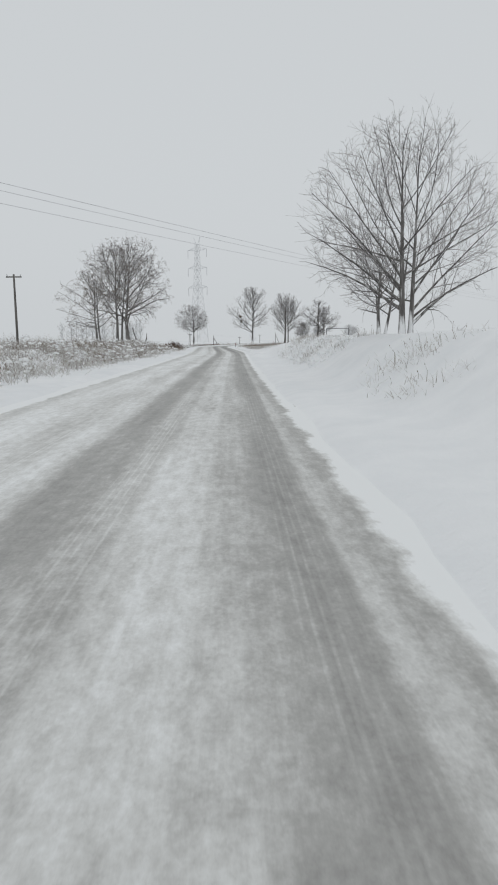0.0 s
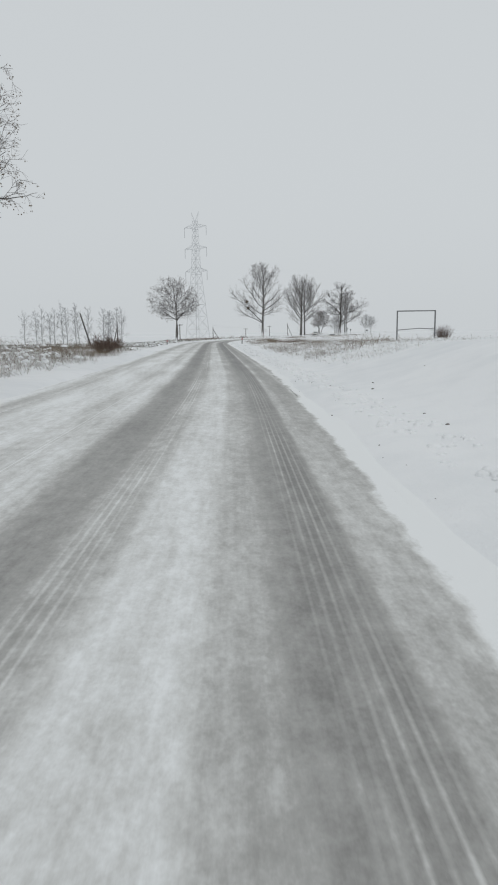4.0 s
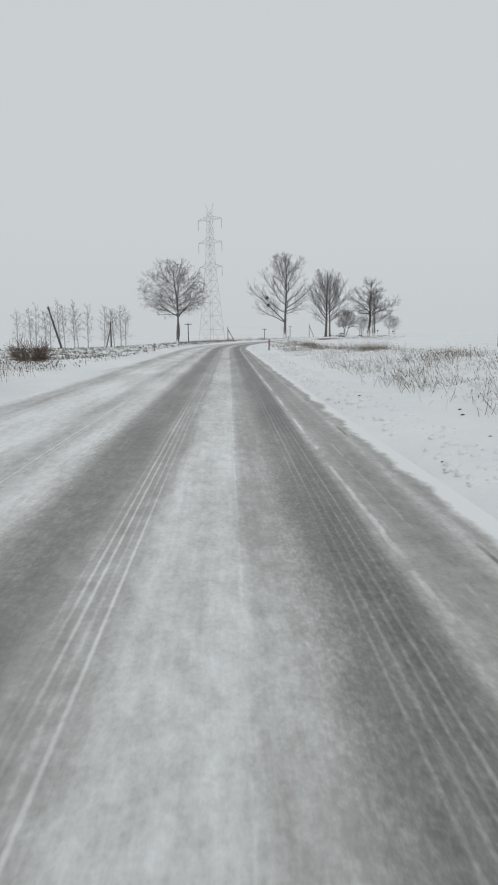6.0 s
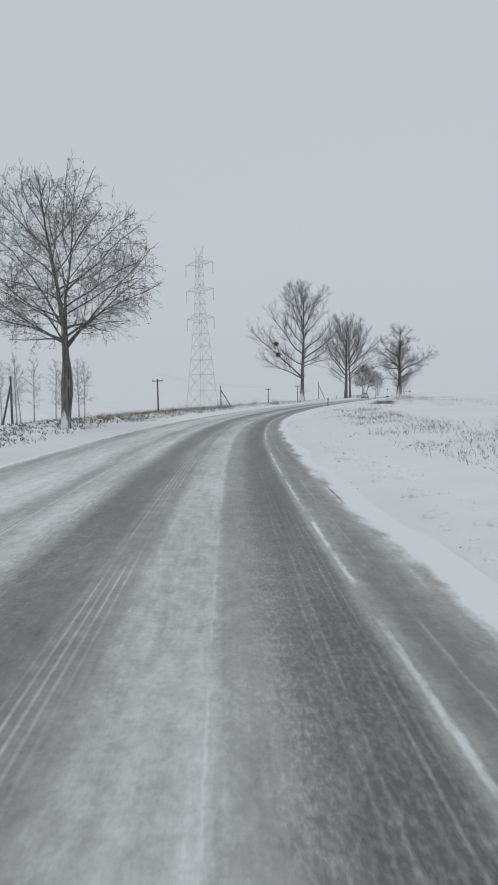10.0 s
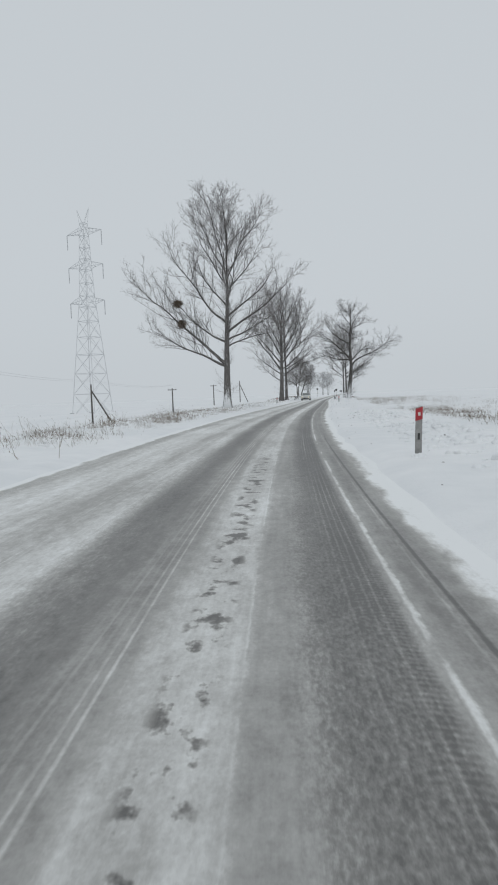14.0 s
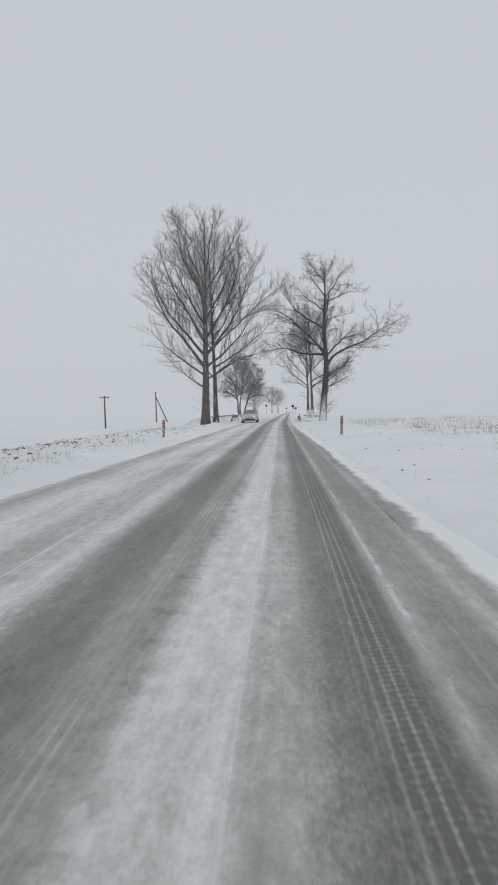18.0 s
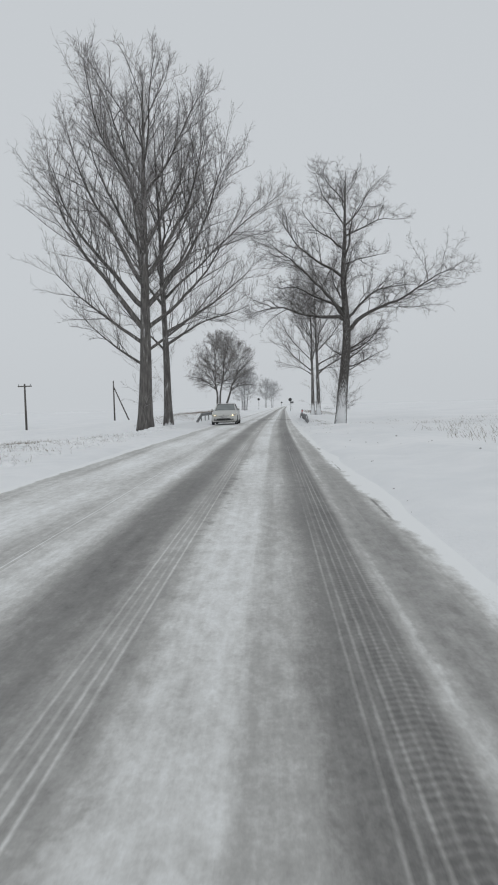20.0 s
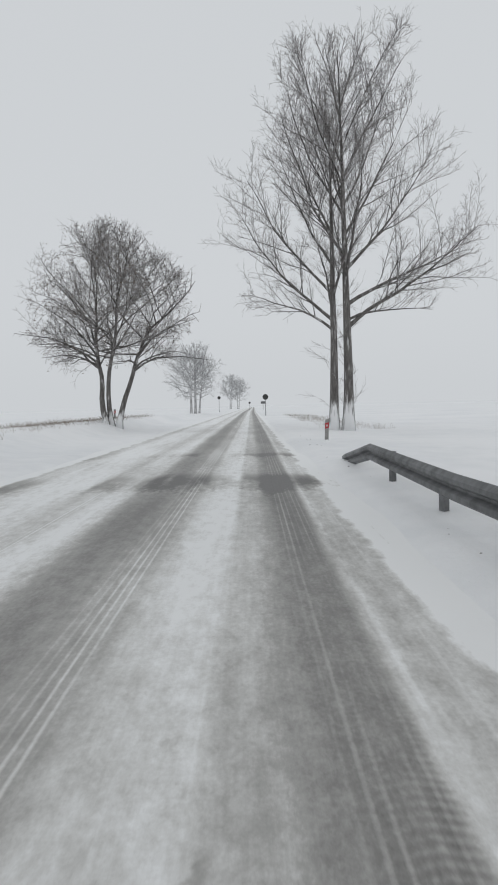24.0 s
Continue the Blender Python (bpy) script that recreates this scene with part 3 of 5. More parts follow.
        for i in range(shoots):
            p, d, w = point_on(pts, rad, rng.uniform(0.05, start * shoot_top))
            c = rng.uniform(0, 6.283)
            nd = Vector((math.cos(c) * 0.7, math.sin(c) * 0.7, 0.75)).normalized()
            q, v = run(p, nd, rng.uniform(0.4, 1.0) ** 1.5 * shoot_len, 0.010, fine * 0.6, 6, rng, 0.20, 0.15)
            crown.tube(q, v, 3, False)
            for _ in range(11):
                p2, d2, _r = point_on(q, v, rng.uniform(0.2, 1))
                q2, v2 = run(p2, aside(d2, 0.5, rng.uniform(0, 6.283)), rng.uniform(0.2, 0.6), fine * 0.8, fine * 0.5, 2, rng, 0.1, 0.15)
                crown.tube(q2, v2, 3, False)
        part("trunk", stem, bark, root)
    part("crown", crown, twigs, root)
    if seeds:
        tuft = Geo()
        for p in rng.sample(ends, min(seeds, len(ends))):
            for _ in range(3):
                c, s = p + Vector((rng.gauss(0, 0.04), rng.gauss(0, 0.04), -0.05)), rng.uniform(0.02, 0.045)
                a, b = Vector((rng.gauss(0, 1), rng.gauss(0, 1), 0)).normalized() * s, Vector((0, 0, -s * 1.6))
                tuft.quad(c, c + a * 0.6 + b * 0.5, c + b, c - a * 0.6 + b * 0.5)
        tagged(part("seed_bunch", tuft, WEED, root, "withered brown seed bunches"), kind="stuff")
    return root


def gz(s, u):
    return ground_height(s, u)


def place(x, y, sink=0.05):
    """A place on the snow at x, y."""
    s = y
    for _ in range(3):
        lx, k = lane(s)
        n = math.hypot(1, k)
        along = (x - lx) * k / n / n
        s = y + along
        lx, k = lane(s)
        n = math.hypot(1, k)
        u = ((x - lx) - (y - s) * k) / n
    return (x, y, ground_height(s, u + MID) - sink)


# the group by the raised field
tree(place(5.6, 21.6), [(0, 0, -0.01, 0.0, 6.2, 0.12), (0.28, 0.1, 0.03, 0.0, 5.7, 0.095)],
     "tall bare two-stemmed tree on a snowy field edge", 11, limbs=13, start=0.22, angle=(72, 14), up=0.07, gnarl=0.07, lift=0.15,
     sub=3.2, twig=4.6, twiglets=2, fine=0.0045, shape=(-0.1, 0, 3.45, 2.75, 2.9), thick=0.011,
     extra=[(0, 0.17, 275, 60, 3.5, 72), (0, 0.21, 268, 52, 3.8, 62), (0, 0.26, 272, 44, 4.2, 48), (0, 0.33, 278, 36, 4.1, 34), (0, 0.44, 270, 30, 3.5, 22),
            (1, 0.10, 92, 46, 3.7, 66), (1, 0.18, 88, 40, 4.1, 52), (1, 0.27, 95, 34, 3.9, 38), (1, 0.38, 85, 28, 3.5, 26), (1, 0.14, 60, 55, 2.6, 74)])
tree(place(7.14, 32.0), [(0, 0, 0.02, 0, 4.0, 0.11), (0.25, 0.0, 0.14, 0, 4.2, 0.08)], "small bare two-stemmed tree beside a taller one", 12,
     limbs=20, start=0.28, angle=(76, 24), up=0.05, gnarl=0.16, sub=2.6, twig=4.0, twiglets=2, fine=0.007, shape=(-0.5, 0, 3.0, 2.1, 1.7))
# roadside trees on the other verge
tree(place(-12.2, 81.0), [(0, 0, -0.05, 0, 11.6, 0.26)], "broad bare roadside tree with withered seed bunches", 21, limbs=22, start=0.26,
     angle=(84, 18), up=0.06, gnarl=0.14, sub=1.9, twig=3.8, twiglets=3, seeds=3200, shape=(-0.3, 0, 7.6, 5.4, 4.9), thick=0.016, bend=((0, 0), (3, -0.1), (6, 0.3), (12, 0.9)),
     extra=[(0, 0.24, 80, 24, 8.0, 30), (0, 0.26, 262, 26, 8.0, 34), (0, 0.33, 95, 70, 5.6, 84), (0, 0.37, 100, 66, 5.8, 74), (0, 0.30, 250, 66, 5.8, 80)])
tree(place(-11.2, 67.0), [(0, 0, 0.03, 0.02, 9.0, 0.17), (0.3, 0.6, 0.10, 0, 8.4, 0.13)], "slender bare tree in a weedy hedge", 22, limbs=20,
     start=0.26, angle=(76, 25), up=0.08, gnarl=0.14, sub=1.9, twig=3.6, twiglets=3, seeds=1500, shape=(0.3, 0, 6.0, 3.8, 3.7))
tree(place(-11.3, 58.0), [(0, 0, -0.14, 0.02, 5.6, 0.12), (0.2, 0.2, -0.05, 0, 5.8, 0.10)], "small bare tree leaning over a weedy hedge", 24, limbs=18,
     start=0.28, angle=(76, 25), up=0.06, gnarl=0.15, sub=2.0, twig=3.8, twiglets=3, seeds=900, shape=(-0.7, 0, 3.8, 2.4, 2.2), fine=0.007)
tree(place(-8.87, 158.6), [(0, 0, -0.06, 0, 9.3, 0.16), (0.10, 0.06, 0.035, 0, 8.4, 0.13)], "round-crowned bare tree forked low at the roadside", 23,
     limbs=17, start=0.42, angle=(80, 14), up=0.03, gnarl=0.11, sub=3.0, twig=5.2, twiglets=4, fine=0.0065, wander=0.6, seeds=900, shape=(-0.4, 0, 6.15, 3.55, 3.35), thick=0.012,
     extra=[(0, 0.39, 275, 58, 3.8, 68), (0, 0.38, 268, 54, 4.4, 66), (1, 0.42, 92, 50, 3.8, 68), (1, 0.42, 95, 44, 4.4, 66), (1, 0.40, 100, 32, 5.0, 44), (0, 0.44, 272, 36, 4.8, 44), (0, 0.40, 20, 60, 3.4, 70), (1, 0.41, 190, 60, 3.4, 70)])
# avenue after the bend
T1_FOOT = place(7.95, 248.7)
t1 = tree(T1_FOOT, [(0, 0, 0.01, 0, 18.2, 0.40)], "tall bare poplar with two dark birds' nests", 31, limbs=11, start=0.62,
          angle=(40, 14), up=0.03, gnarl=0.10, sub=2.8, twig=5.4, twiglets=3, fine=0.007, shoots=40, shoot_len=2.6, bark=BARK_NEST, shape=(-0.5, 0, 12.2, 8.6, 7.9), lift=0.55, thick=0.0125,
          extra=[(0, 0.245, 281, 54, 11.6, 34), (0, 0.235, 285, 68, 8.2, 50), (0, 0.36, 280, 58, 6.5, 40), (0, 0.46, 278, 48, 9.5, 16), (0, 0.55, 283, 42, 6.5, 18), (0, 0.65, 279, 38, 7.0, 12),
                 (0, 0.335, 101, 60, 5.2, 82), (0, 0.41, 100, 58, 8.2, 42), (0, 0.37, 98, 60, 6.0, 55), (0, 0.49, 102, 48, 6.6, 30), (0, 0.63, 100, 52, 6.4, 30), (0, 0.72, 102, 40, 5.0, 20),
                 (0, 0.30, 10, 50, 6.0, 30), (0, 0.40, 190, 50, 6.0, 30), (0, 0.52, 20, 42, 6.0, 22), (0, 0.58, 170, 42, 6.0, 22)],
          category="poplar", group="roadside avenue trees")
tree(place(25.1, 311.8), [(0, 0, 0.02, 0, 22.0, 0.50)], "tall bare poplar with dense upright branches", 32, limbs=11, start=0.56, angle=(34, 12),
     up=0.02, gnarl=0.08, sub=2.7, twig=5.0, twiglets=3, fine=0.0075, shoots=40, shoot_len=3.4, bark=BARK_BARE, shape=(-0.2, 0, 13.6, 7.8, 9.2), lift=0.55, thick=0.0125, category="poplar", group="roadside avenue trees",
     extra=[(0, 0.20, 285, 50, 5.5, 44), (0, 0.26, 280, 56, 7.5, 30), (0, 0.30, 283, 48, 11.5, 14), (0, 0.36, 284, 44, 10.5, 12), (0, 0.42, 280, 38, 10.5, 10), (0, 0.50, 286, 32, 8.5, 8),
            (0, 0.24, 108, 55, 6.0, 40), (0, 0.30, 102, 50, 8.5, 25), (0, 0.36, 100, 46, 10.5, 14), (0, 0.44, 104, 40, 10.0, 12), (0, 0.52, 100, 32, 8.0, 8),
            (0, 0.33, 10, 45, 8.0, 20), (0, 0.38, 190, 45, 8.0, 20), (0, 0.46, 20, 38, 8.0, 12), (0, 0.50, 200, 35, 8.0, 12)])
tree(place(27.0, 316.4), [(0, 0, 0.02, 0, 20.0, 0.32)], "bare poplar standing close behind a thicker one", 33, limbs=9, start=0.58, angle=(36, 14),
     up=0.02, gnarl=0.10, sub=2.7, twig=5.0, twiglets=3, fine=0.0075, shoots=30, shoot_len=3.0, bark=BARK_BARE, shape=(1.4, 0, 12.6, 7.8, 8.2), lift=0.5, thick=0.0125, category="poplar", group="roadside avenue trees",
     extra=[(0, 0.27, 285, 52, 5.0, 48), (0, 0.29, 103, 58, 6.5, 56), (0, 0.33, 100, 52, 8.0, 40), (0, 0.36, 15, 45, 6.0, 25), (0, 0.40, 195, 45, 6.0, 25), (0, 0.42, 282, 42, 7.0, 16),
            (0, 0.44, 101, 46, 11.0, 50), (0, 0.50, 100, 42, 10.0, 30), (0, 0.56, 104, 34, 8.0, 14), (0, 0.62, 95, 30, 6.0, 10)])
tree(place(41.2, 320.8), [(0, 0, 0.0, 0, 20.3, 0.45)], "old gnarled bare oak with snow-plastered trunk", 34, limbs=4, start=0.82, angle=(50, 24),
     up=0.03, gnarl=0.19, sub=3.2, twig=5.4, twiglets=4, fine=0.0075, shoots=120, shoot_len=3.2, shoot_top=0.52, bark=BARK_OAK, twigs=TWIG_OAK, wander=0.10, thick=0.0165, shape=(1.3, 0, 13.1, 9.4, 8.0), lift=0.25,
     bend=((-0.3, -0.12), (0.6, 0), (7.1, 0.88), (12.0, 1.0), (14.9, 1.4), (20.3, 1.7)), flare=1.12, taper=1.15,
     extra=[(0, 0.42, 283, 62, 8.6, 104), (0, 0.46, 290, 68, 6.8, 80), (0, 0.43, 287, 30, 9.2, 50), (0, 0.375, 101, 40, 10.9, 64), (0, 0.43, 112, 48, 6.3, 74), (0, 0.59, 281, 56, 7.6, 16),
            (0, 0.75, 101, 62, 4.8, 86), (0, 0.79, 283, 28, 4.8, 14), (0, 0.79, 104, 38, 4.8, 50), (0, 0.70, 290, 52, 4.8, 40), (0, 0.64, 100, 60, 3.8, 66),
            (0, 0.45, 15, 50, 6.3, 40), (0, 0.50, 195, 52, 6.3, 45), (0, 0.62, 25, 45, 5.2, 40), (0, 0.66, 185, 45, 5.2, 40), (0, 0.83, 10, 25, 4.2, 20),
            (0, 0.26, 100, 66, 3.8, 50), (0, 0.24, 115, 75, 3.4, 60), (0, 0.29, 80, 62, 3.8, 45), (0, 0.30, 105, 55, 4.0, 40), (0, 0.28, 280, 70, 2.7, 55), (0, 0.22, 100, 80, 2.7, 60)],
     category="oak", group="roadside avenue trees")
tree(place(48.2, 346.9), [(0, 0, 0.045, 0, 17.8, 0.28)], "tall bare poplar beside its twin, lower trunk snow-plastered", 35, limbs=11, start=0.60,
     angle=(30, 10), up=0.02, gnarl=0.08, sub=3.0, twig=5.4, twiglets=3, fine=0.0065, shoots=30, shoot_len=2.6, bark=BARK, shape=(1.3, 0, 11.2, 6.9, 7.2), lift=0.55, thick=0.0115,
     extra=[(0, 0.29, 100, 60, 8.6, 46), (0, 0.35, 98, 60, 6.5, 74), (0, 0.31, 110, 60, 4.1, 105), (0, 0.44, 100, 46, 7.4, 24), (0, 0.53, 102, 38, 6.8, 16), (0, 0.61, 98, 32, 5.6, 12),
            (0, 0.48, 280, 36, 7.2, 12), (0, 0.58, 282, 28, 6.3, 10), (0, 0.38, 10, 42, 6.3, 20), (0, 0.42, 190, 42, 6.3, 20), (0, 0.55, 15, 32, 6.3, 12)],
     category="poplar", group="roadside avenue trees")
tree(place(47.58, 347.2), [(0, 0, 0.035, 0, 15.4, 0.25)], "slightly thinner bare poplar beside its twin", 37, limbs=8, start=0.58,
     angle=(36, 12), up=0.02, gnarl=0.09, sub=3.0, twig=5.4, twiglets=3, fine=0.0065, shoots=22, shoot_len=2.4, bark=BARK, shape=(-1.3, 0, 10.0, 5.6, 6.3), lift=0.5, thick=0.0115,
     extra=[(0, 0.33, 283, 54, 4.4, 78), (0, 0.36, 281, 50, 6.7, 40), (0, 0.44, 280, 44, 6.6, 28), (0, 0.53, 282, 38, 5.8, 18), (0, 0.63, 280, 30, 4.7, 12), (0, 0.40, 10, 42, 4.7, 20), (0, 0.43, 190, 42, 4.7, 20)],
     category="poplar", group="roadside avenue trees")
tree(place(37.6, 353.2), [(-0.30, 0, -0.02, 0.0, 9.6, 0.18), (0.04, 0.25, 0.0, 0.02, 10.2, 0.16), (0.32, 0, 0.055, 0, 9.6, 0.17)],
     "broad bare many-stemmed tree with withered seed bunches", 36, limbs=18, start=0.36, angle=(76, 14), up=0.05, gnarl=0.14, lift=0.15,
     sub=3.3, twig=4.8, seeds=1400, twiglets=3, fine=0.0072, wander=0.6, shape=(-0.05, 0, 6.35, 4.05, 3.75), thick=0.012, group="roadside avenue trees",
     extra=[(0, 0.35, 278, 40, 4.2, 94), (0, 0.38, 262, 40, 4.6, 80), (0, 0.42, 285, 34, 4.6, 64), (0, 0.46, 270, 28, 4.4, 46), (0, 0.37, 300, 48, 3.8, 92),
            (2, 0.34, 85, 40, 4.2, 92), (2, 0.38, 98, 36, 4.5, 76), (2, 0.42, 90, 32, 4.4, 58), (2, 0.47, 80, 26, 4.2, 40), (2, 0.36, 60, 46, 3.8, 90),
            (1, 0.38, 20, 40, 3.8, 75), (1, 0.40, 190, 40, 3.8, 75), (1, 0.45, 260, 30, 4.0, 40), (1, 0.48, 100, 30, 4.0, 40)])
# distant trees, whose bark and twig colour carries the haze
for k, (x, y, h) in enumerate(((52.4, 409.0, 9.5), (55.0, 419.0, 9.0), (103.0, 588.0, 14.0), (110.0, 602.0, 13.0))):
    tree(place(x, y), [(0, 0, 0, 0, h, 0.2), (0.6, 0.3, 0.08, 0, h * 0.9, 0.16)], "bare tree far along the snowy road, pale with painted haze", 41 + k, limbs=20, start=0.28,
         angle=(76, 22), reach=(4.2, 4.0, 1.2), shape=(0.3, 0, h * 0.62, h * 0.42, h * 0.42), up=0.07, gnarl=0.12, sub=1.9, twig=3.2, twiglets=2, fine=0.012, bark=HAZE_TWIG, twigs=HAZE_TWIG, group="roadside avenue trees")
# thin alders across the field, distance haze painted into their colour too
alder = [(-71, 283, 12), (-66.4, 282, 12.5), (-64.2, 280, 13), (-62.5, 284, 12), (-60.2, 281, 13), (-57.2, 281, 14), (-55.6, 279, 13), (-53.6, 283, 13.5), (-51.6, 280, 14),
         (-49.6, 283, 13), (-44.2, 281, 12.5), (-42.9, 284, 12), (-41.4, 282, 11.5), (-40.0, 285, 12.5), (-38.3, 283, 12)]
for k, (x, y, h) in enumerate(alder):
    tree(place(x, y), [(0, 0, random.uniform(-0.04, 0.04), 0, h * 1.22, 0.22)], "slender alder in a thin row across the field, pale with painted haze", 60 + k, limbs=20, start=0.3,
         angle=(60, 28), reach=(2.0, 3.0, 1.5), up=0.08, gnarl=0.15, sub=2.6, twig=3.6, twiglets=1, fine=0.018, bark=HAZE_TWIG, twigs=HAZE_TWIG, group="row of alders")


def birds_nest(x, y, z, r, seed):
    rng, g = random.Random(seed), Geo()
    for _ in range(420):
        a, b = rng.uniform(0, 6.283), rng.uniform(0, 6.283)
        e = rng.uniform(-1.4, 1.4)
        p = Vector((math.cos(a) * math.cos(e), math.sin(a) * math.cos(e), math.sin(e) * 0.85)) * r * rng.uniform(0.3, 0.85)
        d = Vector((math.cos(b), math.sin(b), rng.uniform(-0.4, 0.4))) * r * 0.6
        g.bar(p - d * 0.5, p + d * 0.5, 0.014, 3)
    ob = part("nest", g, WEED, t1, "dark ball of twigs")
    want = Vector((x, y, z)) - Vector(T1_FOOT)
    ob.location = min(BRANCHES[t1.name], key=lambda q: (q - want).length) + Vector((0, 0, 0.1))


birds_nest(3.4, 248.7, 8.1, 0.55, 1)
birds_nest(2.9, 248.7, 9.6, 0.55, 2)


# ------------------------------------------------------------ lattice pylon
def pylon(x, y):
    root = thing("lattice_pylon", place(x, y, 1.4), "grey steel lattice power pylon with three cross arms", "pylon", turn=-35)
    H = 66.0
    wide = lambda z: float(np.interp(z, [0, 38, 61], [4.6, 1.7, 0.9]))
    legs = []
    for sx, sy in ((-1, -1), (1, -1), (1, 1), (-1, 1)):
        g = Geo()
        zs = [0, 12, 24, 38, 50, 61]
        g.tube([Vector((sx * wide(z), sy * wide(z), z)) for z in zs], [0.16, 0.15, 0.13, 0.11, 0.09, 0.08], 4)
        part("leg", g, STEEL, root, smooth=False)
    levels = [0, 7.5, 14, 20, 25.5, 30.5, 35, 38.5, 42.5, 46.5, 50, 53.5, 57, 61]
    for za, zb in zip(levels, levels[1:]):
        a, b = wide(za), wide(zb)
        ca = [Vector((sx * a, sy * a, za)) for sx, sy in ((-1, -1), (1, -1), (1, 1), (-1, 1))]
        cb = [Vector((sx * b, sy * b, zb)) for sx, sy in ((-1, -1), (1, -1), (1, 1), (-1, 1))]
        for i in range(4):
            j = (i + 1) % 4
            for p, q in ((ca[i], cb[j]), (ca[j], cb[i]), (cb[i], cb[j])):
                part("brace", Geo().bar(p, q, 0.075), STEEL, root, smooth=False)
    for z in (36.0, 47.2, 57.6):
        for sx in (-1, 1):
            w, out = wide(z), 6.9
            end = Vector((sx * out, 0, z + 0.6))
            arm = part("cross_arm", Geo().bar((sx * w, -w, z), end, 0.08), STEEL, root, smooth=False)
            part("chord", Geo().bar((sx * w, w, z), end, 0.08), STEEL, arm, smooth=False)
            for sy in (-1, 1):
                part("chord", Geo().bar((sx * w, sy * w, z + 2.0), end, 0.08), STEEL, arm, smooth=False)
                for k in (0.33, 0.66):
                    lo, hi = Vector((sx * w, sy * w, z)).lerp(end, k), Vector((sx * w, sy * w, z + 2.0)).lerp(end, k)
                    part("strut", Geo().bar(lo, hi, 0.06), STEEL, arm, smooth=False)
                part("strut", Geo().bar(Vector((sx * w, sy * w, z + 2)), Vector((sx * w, sy * w, z)).lerp(end, 0.33), 0.06), STEEL, arm, smooth=False)
            s = Geo()
            pts = [end + Vector((0, 0, -0.2 * i)) for i in range(24)]
            s.tube(pts, [0.16 if i % 2 else 0.07 for i in range(24)], 6)
            part("insulator", s, CERAMIC, arm, "hanging insulator string")
    for sx in (-1, 1):
        g = Geo()
        g.bar((sx * 0.5, 0, 61), (sx * 2.4, 0, 65.5), 0.09).bar((sx * 0.9, 0.9, 61), (sx * 2.4, 0, 65.5), 0.07).bar((sx * 0.9, -0.9, 61), (sx * 2.4, 0, 65.5), 0.07)
        part("horn", g, STEEL, root, smooth=False)
    for sx in (-1, 1):
        for sy in (-1, 1):
            part("footing", Geo().box((sx * 4.6 - 0.5, sy * 4.6 - 0.5, 0.4), (sx * 4.6 + 0.5, sy * 4.6 + 0.5, 1.65)), CERAMIC, root, smooth=False)


pylon(-19.35, 402.9)


# ------------------------------------------------------------ wooden poles and wires
def pole(x, y, height, brace=None, arm=True, lean=(0, 0), twin=False):
    label = "weathered wooden pole" + (" with slanting brace" if brace is not None else " leaning in the field" if lean != (0, 0) else " with short cross arm")
    root = thing("utility_pole", place(x, y, 0.3), label, "utility pole", "line of poles", turn=heading(y))
    top = Vector((lean[0], lean[1], height))
    part("post", Geo().tube([Vector((0, 0, 0)), top * 0.5, top], [0.13, 0.115, 0.09], 8), POLE_WOOD, root)
    if arm:
        part("cross_arm", Geo().box((-0.75, -0.05, height - 0.32), (0.75, 0.05, height - 0.2)), POLE_WOOD, root, smooth=False)
        for dx in (-0.65, 0.65):
            part("insulator", Geo().tube([Vector((dx, 0, height - 0.2 + 0.05 * i)) for i in range(5)], [0.02, 0.05, 0.035, 0.055, 0.02], 6), CERAMIC, root)
    if brace is not None:
        part("brace", Geo().tube([Vector((brace, 0, -0.1)), Vector((0, 0, height * 0.86))], [0.11, 0.09], 7), POLE_WOOD, root)
    return root


pole(-21.0, 67.0, 7.3)
pole(-24.7, 198.0, 5.6, brace=-1.3, arm=False)
pole(-21.2, 155.5, 4.9, arm=False, lean=(-1.4, 0))
pole(-13.4, 220.5, 5.6)
pole(-7.06, 272.7, 5.6, brace=3.0, arm=False)
pole(3.94, 302.1, 5.2)
pole(14.8, 345.3, 5.2)
pole(24.8, 374.6, 6.4, brace=2.4, arm=False)


def wires(a, b, sag, count, gap, label, r=0.012):
    root = thing("overhead_wires", (0, 0, 0), label, "power line")
    a, b = Vector(a), Vector(b)
    across = (b - a).cross(Vector((0, 0, 1))).normalized()
    for k in range(count):
        off = across * gap * (k - (count - 1) / 2) + Vector((0, 0, 0.12 * (k % 2)))
        pts = [a.lerp(b, t / 24) + off - Vector((0, 0, sag * 4 * (t / 24) * (1 - t / 24))) for t in range(25)]
        part("wire", Geo().tube(pts, [r] * 25, 4), WIRE, root)


wires((-58, -48, 8.4), (68, 146, 8.4), 1.4, 3, 1.5, "three bare wires crossing high over the road", 0.009)
wires((-13.4, 220.5, 4.4), (-7.06, 272.7, 3.9), 0.5, 2, 0.5, "sagging wires between wooden poles", 0.008)
wires((-7.06, 272.7, 3.9), (3.94, 302.1, 3.6), 0.5, 2, 0.5, "sagging wires between wooden poles", 0.008)


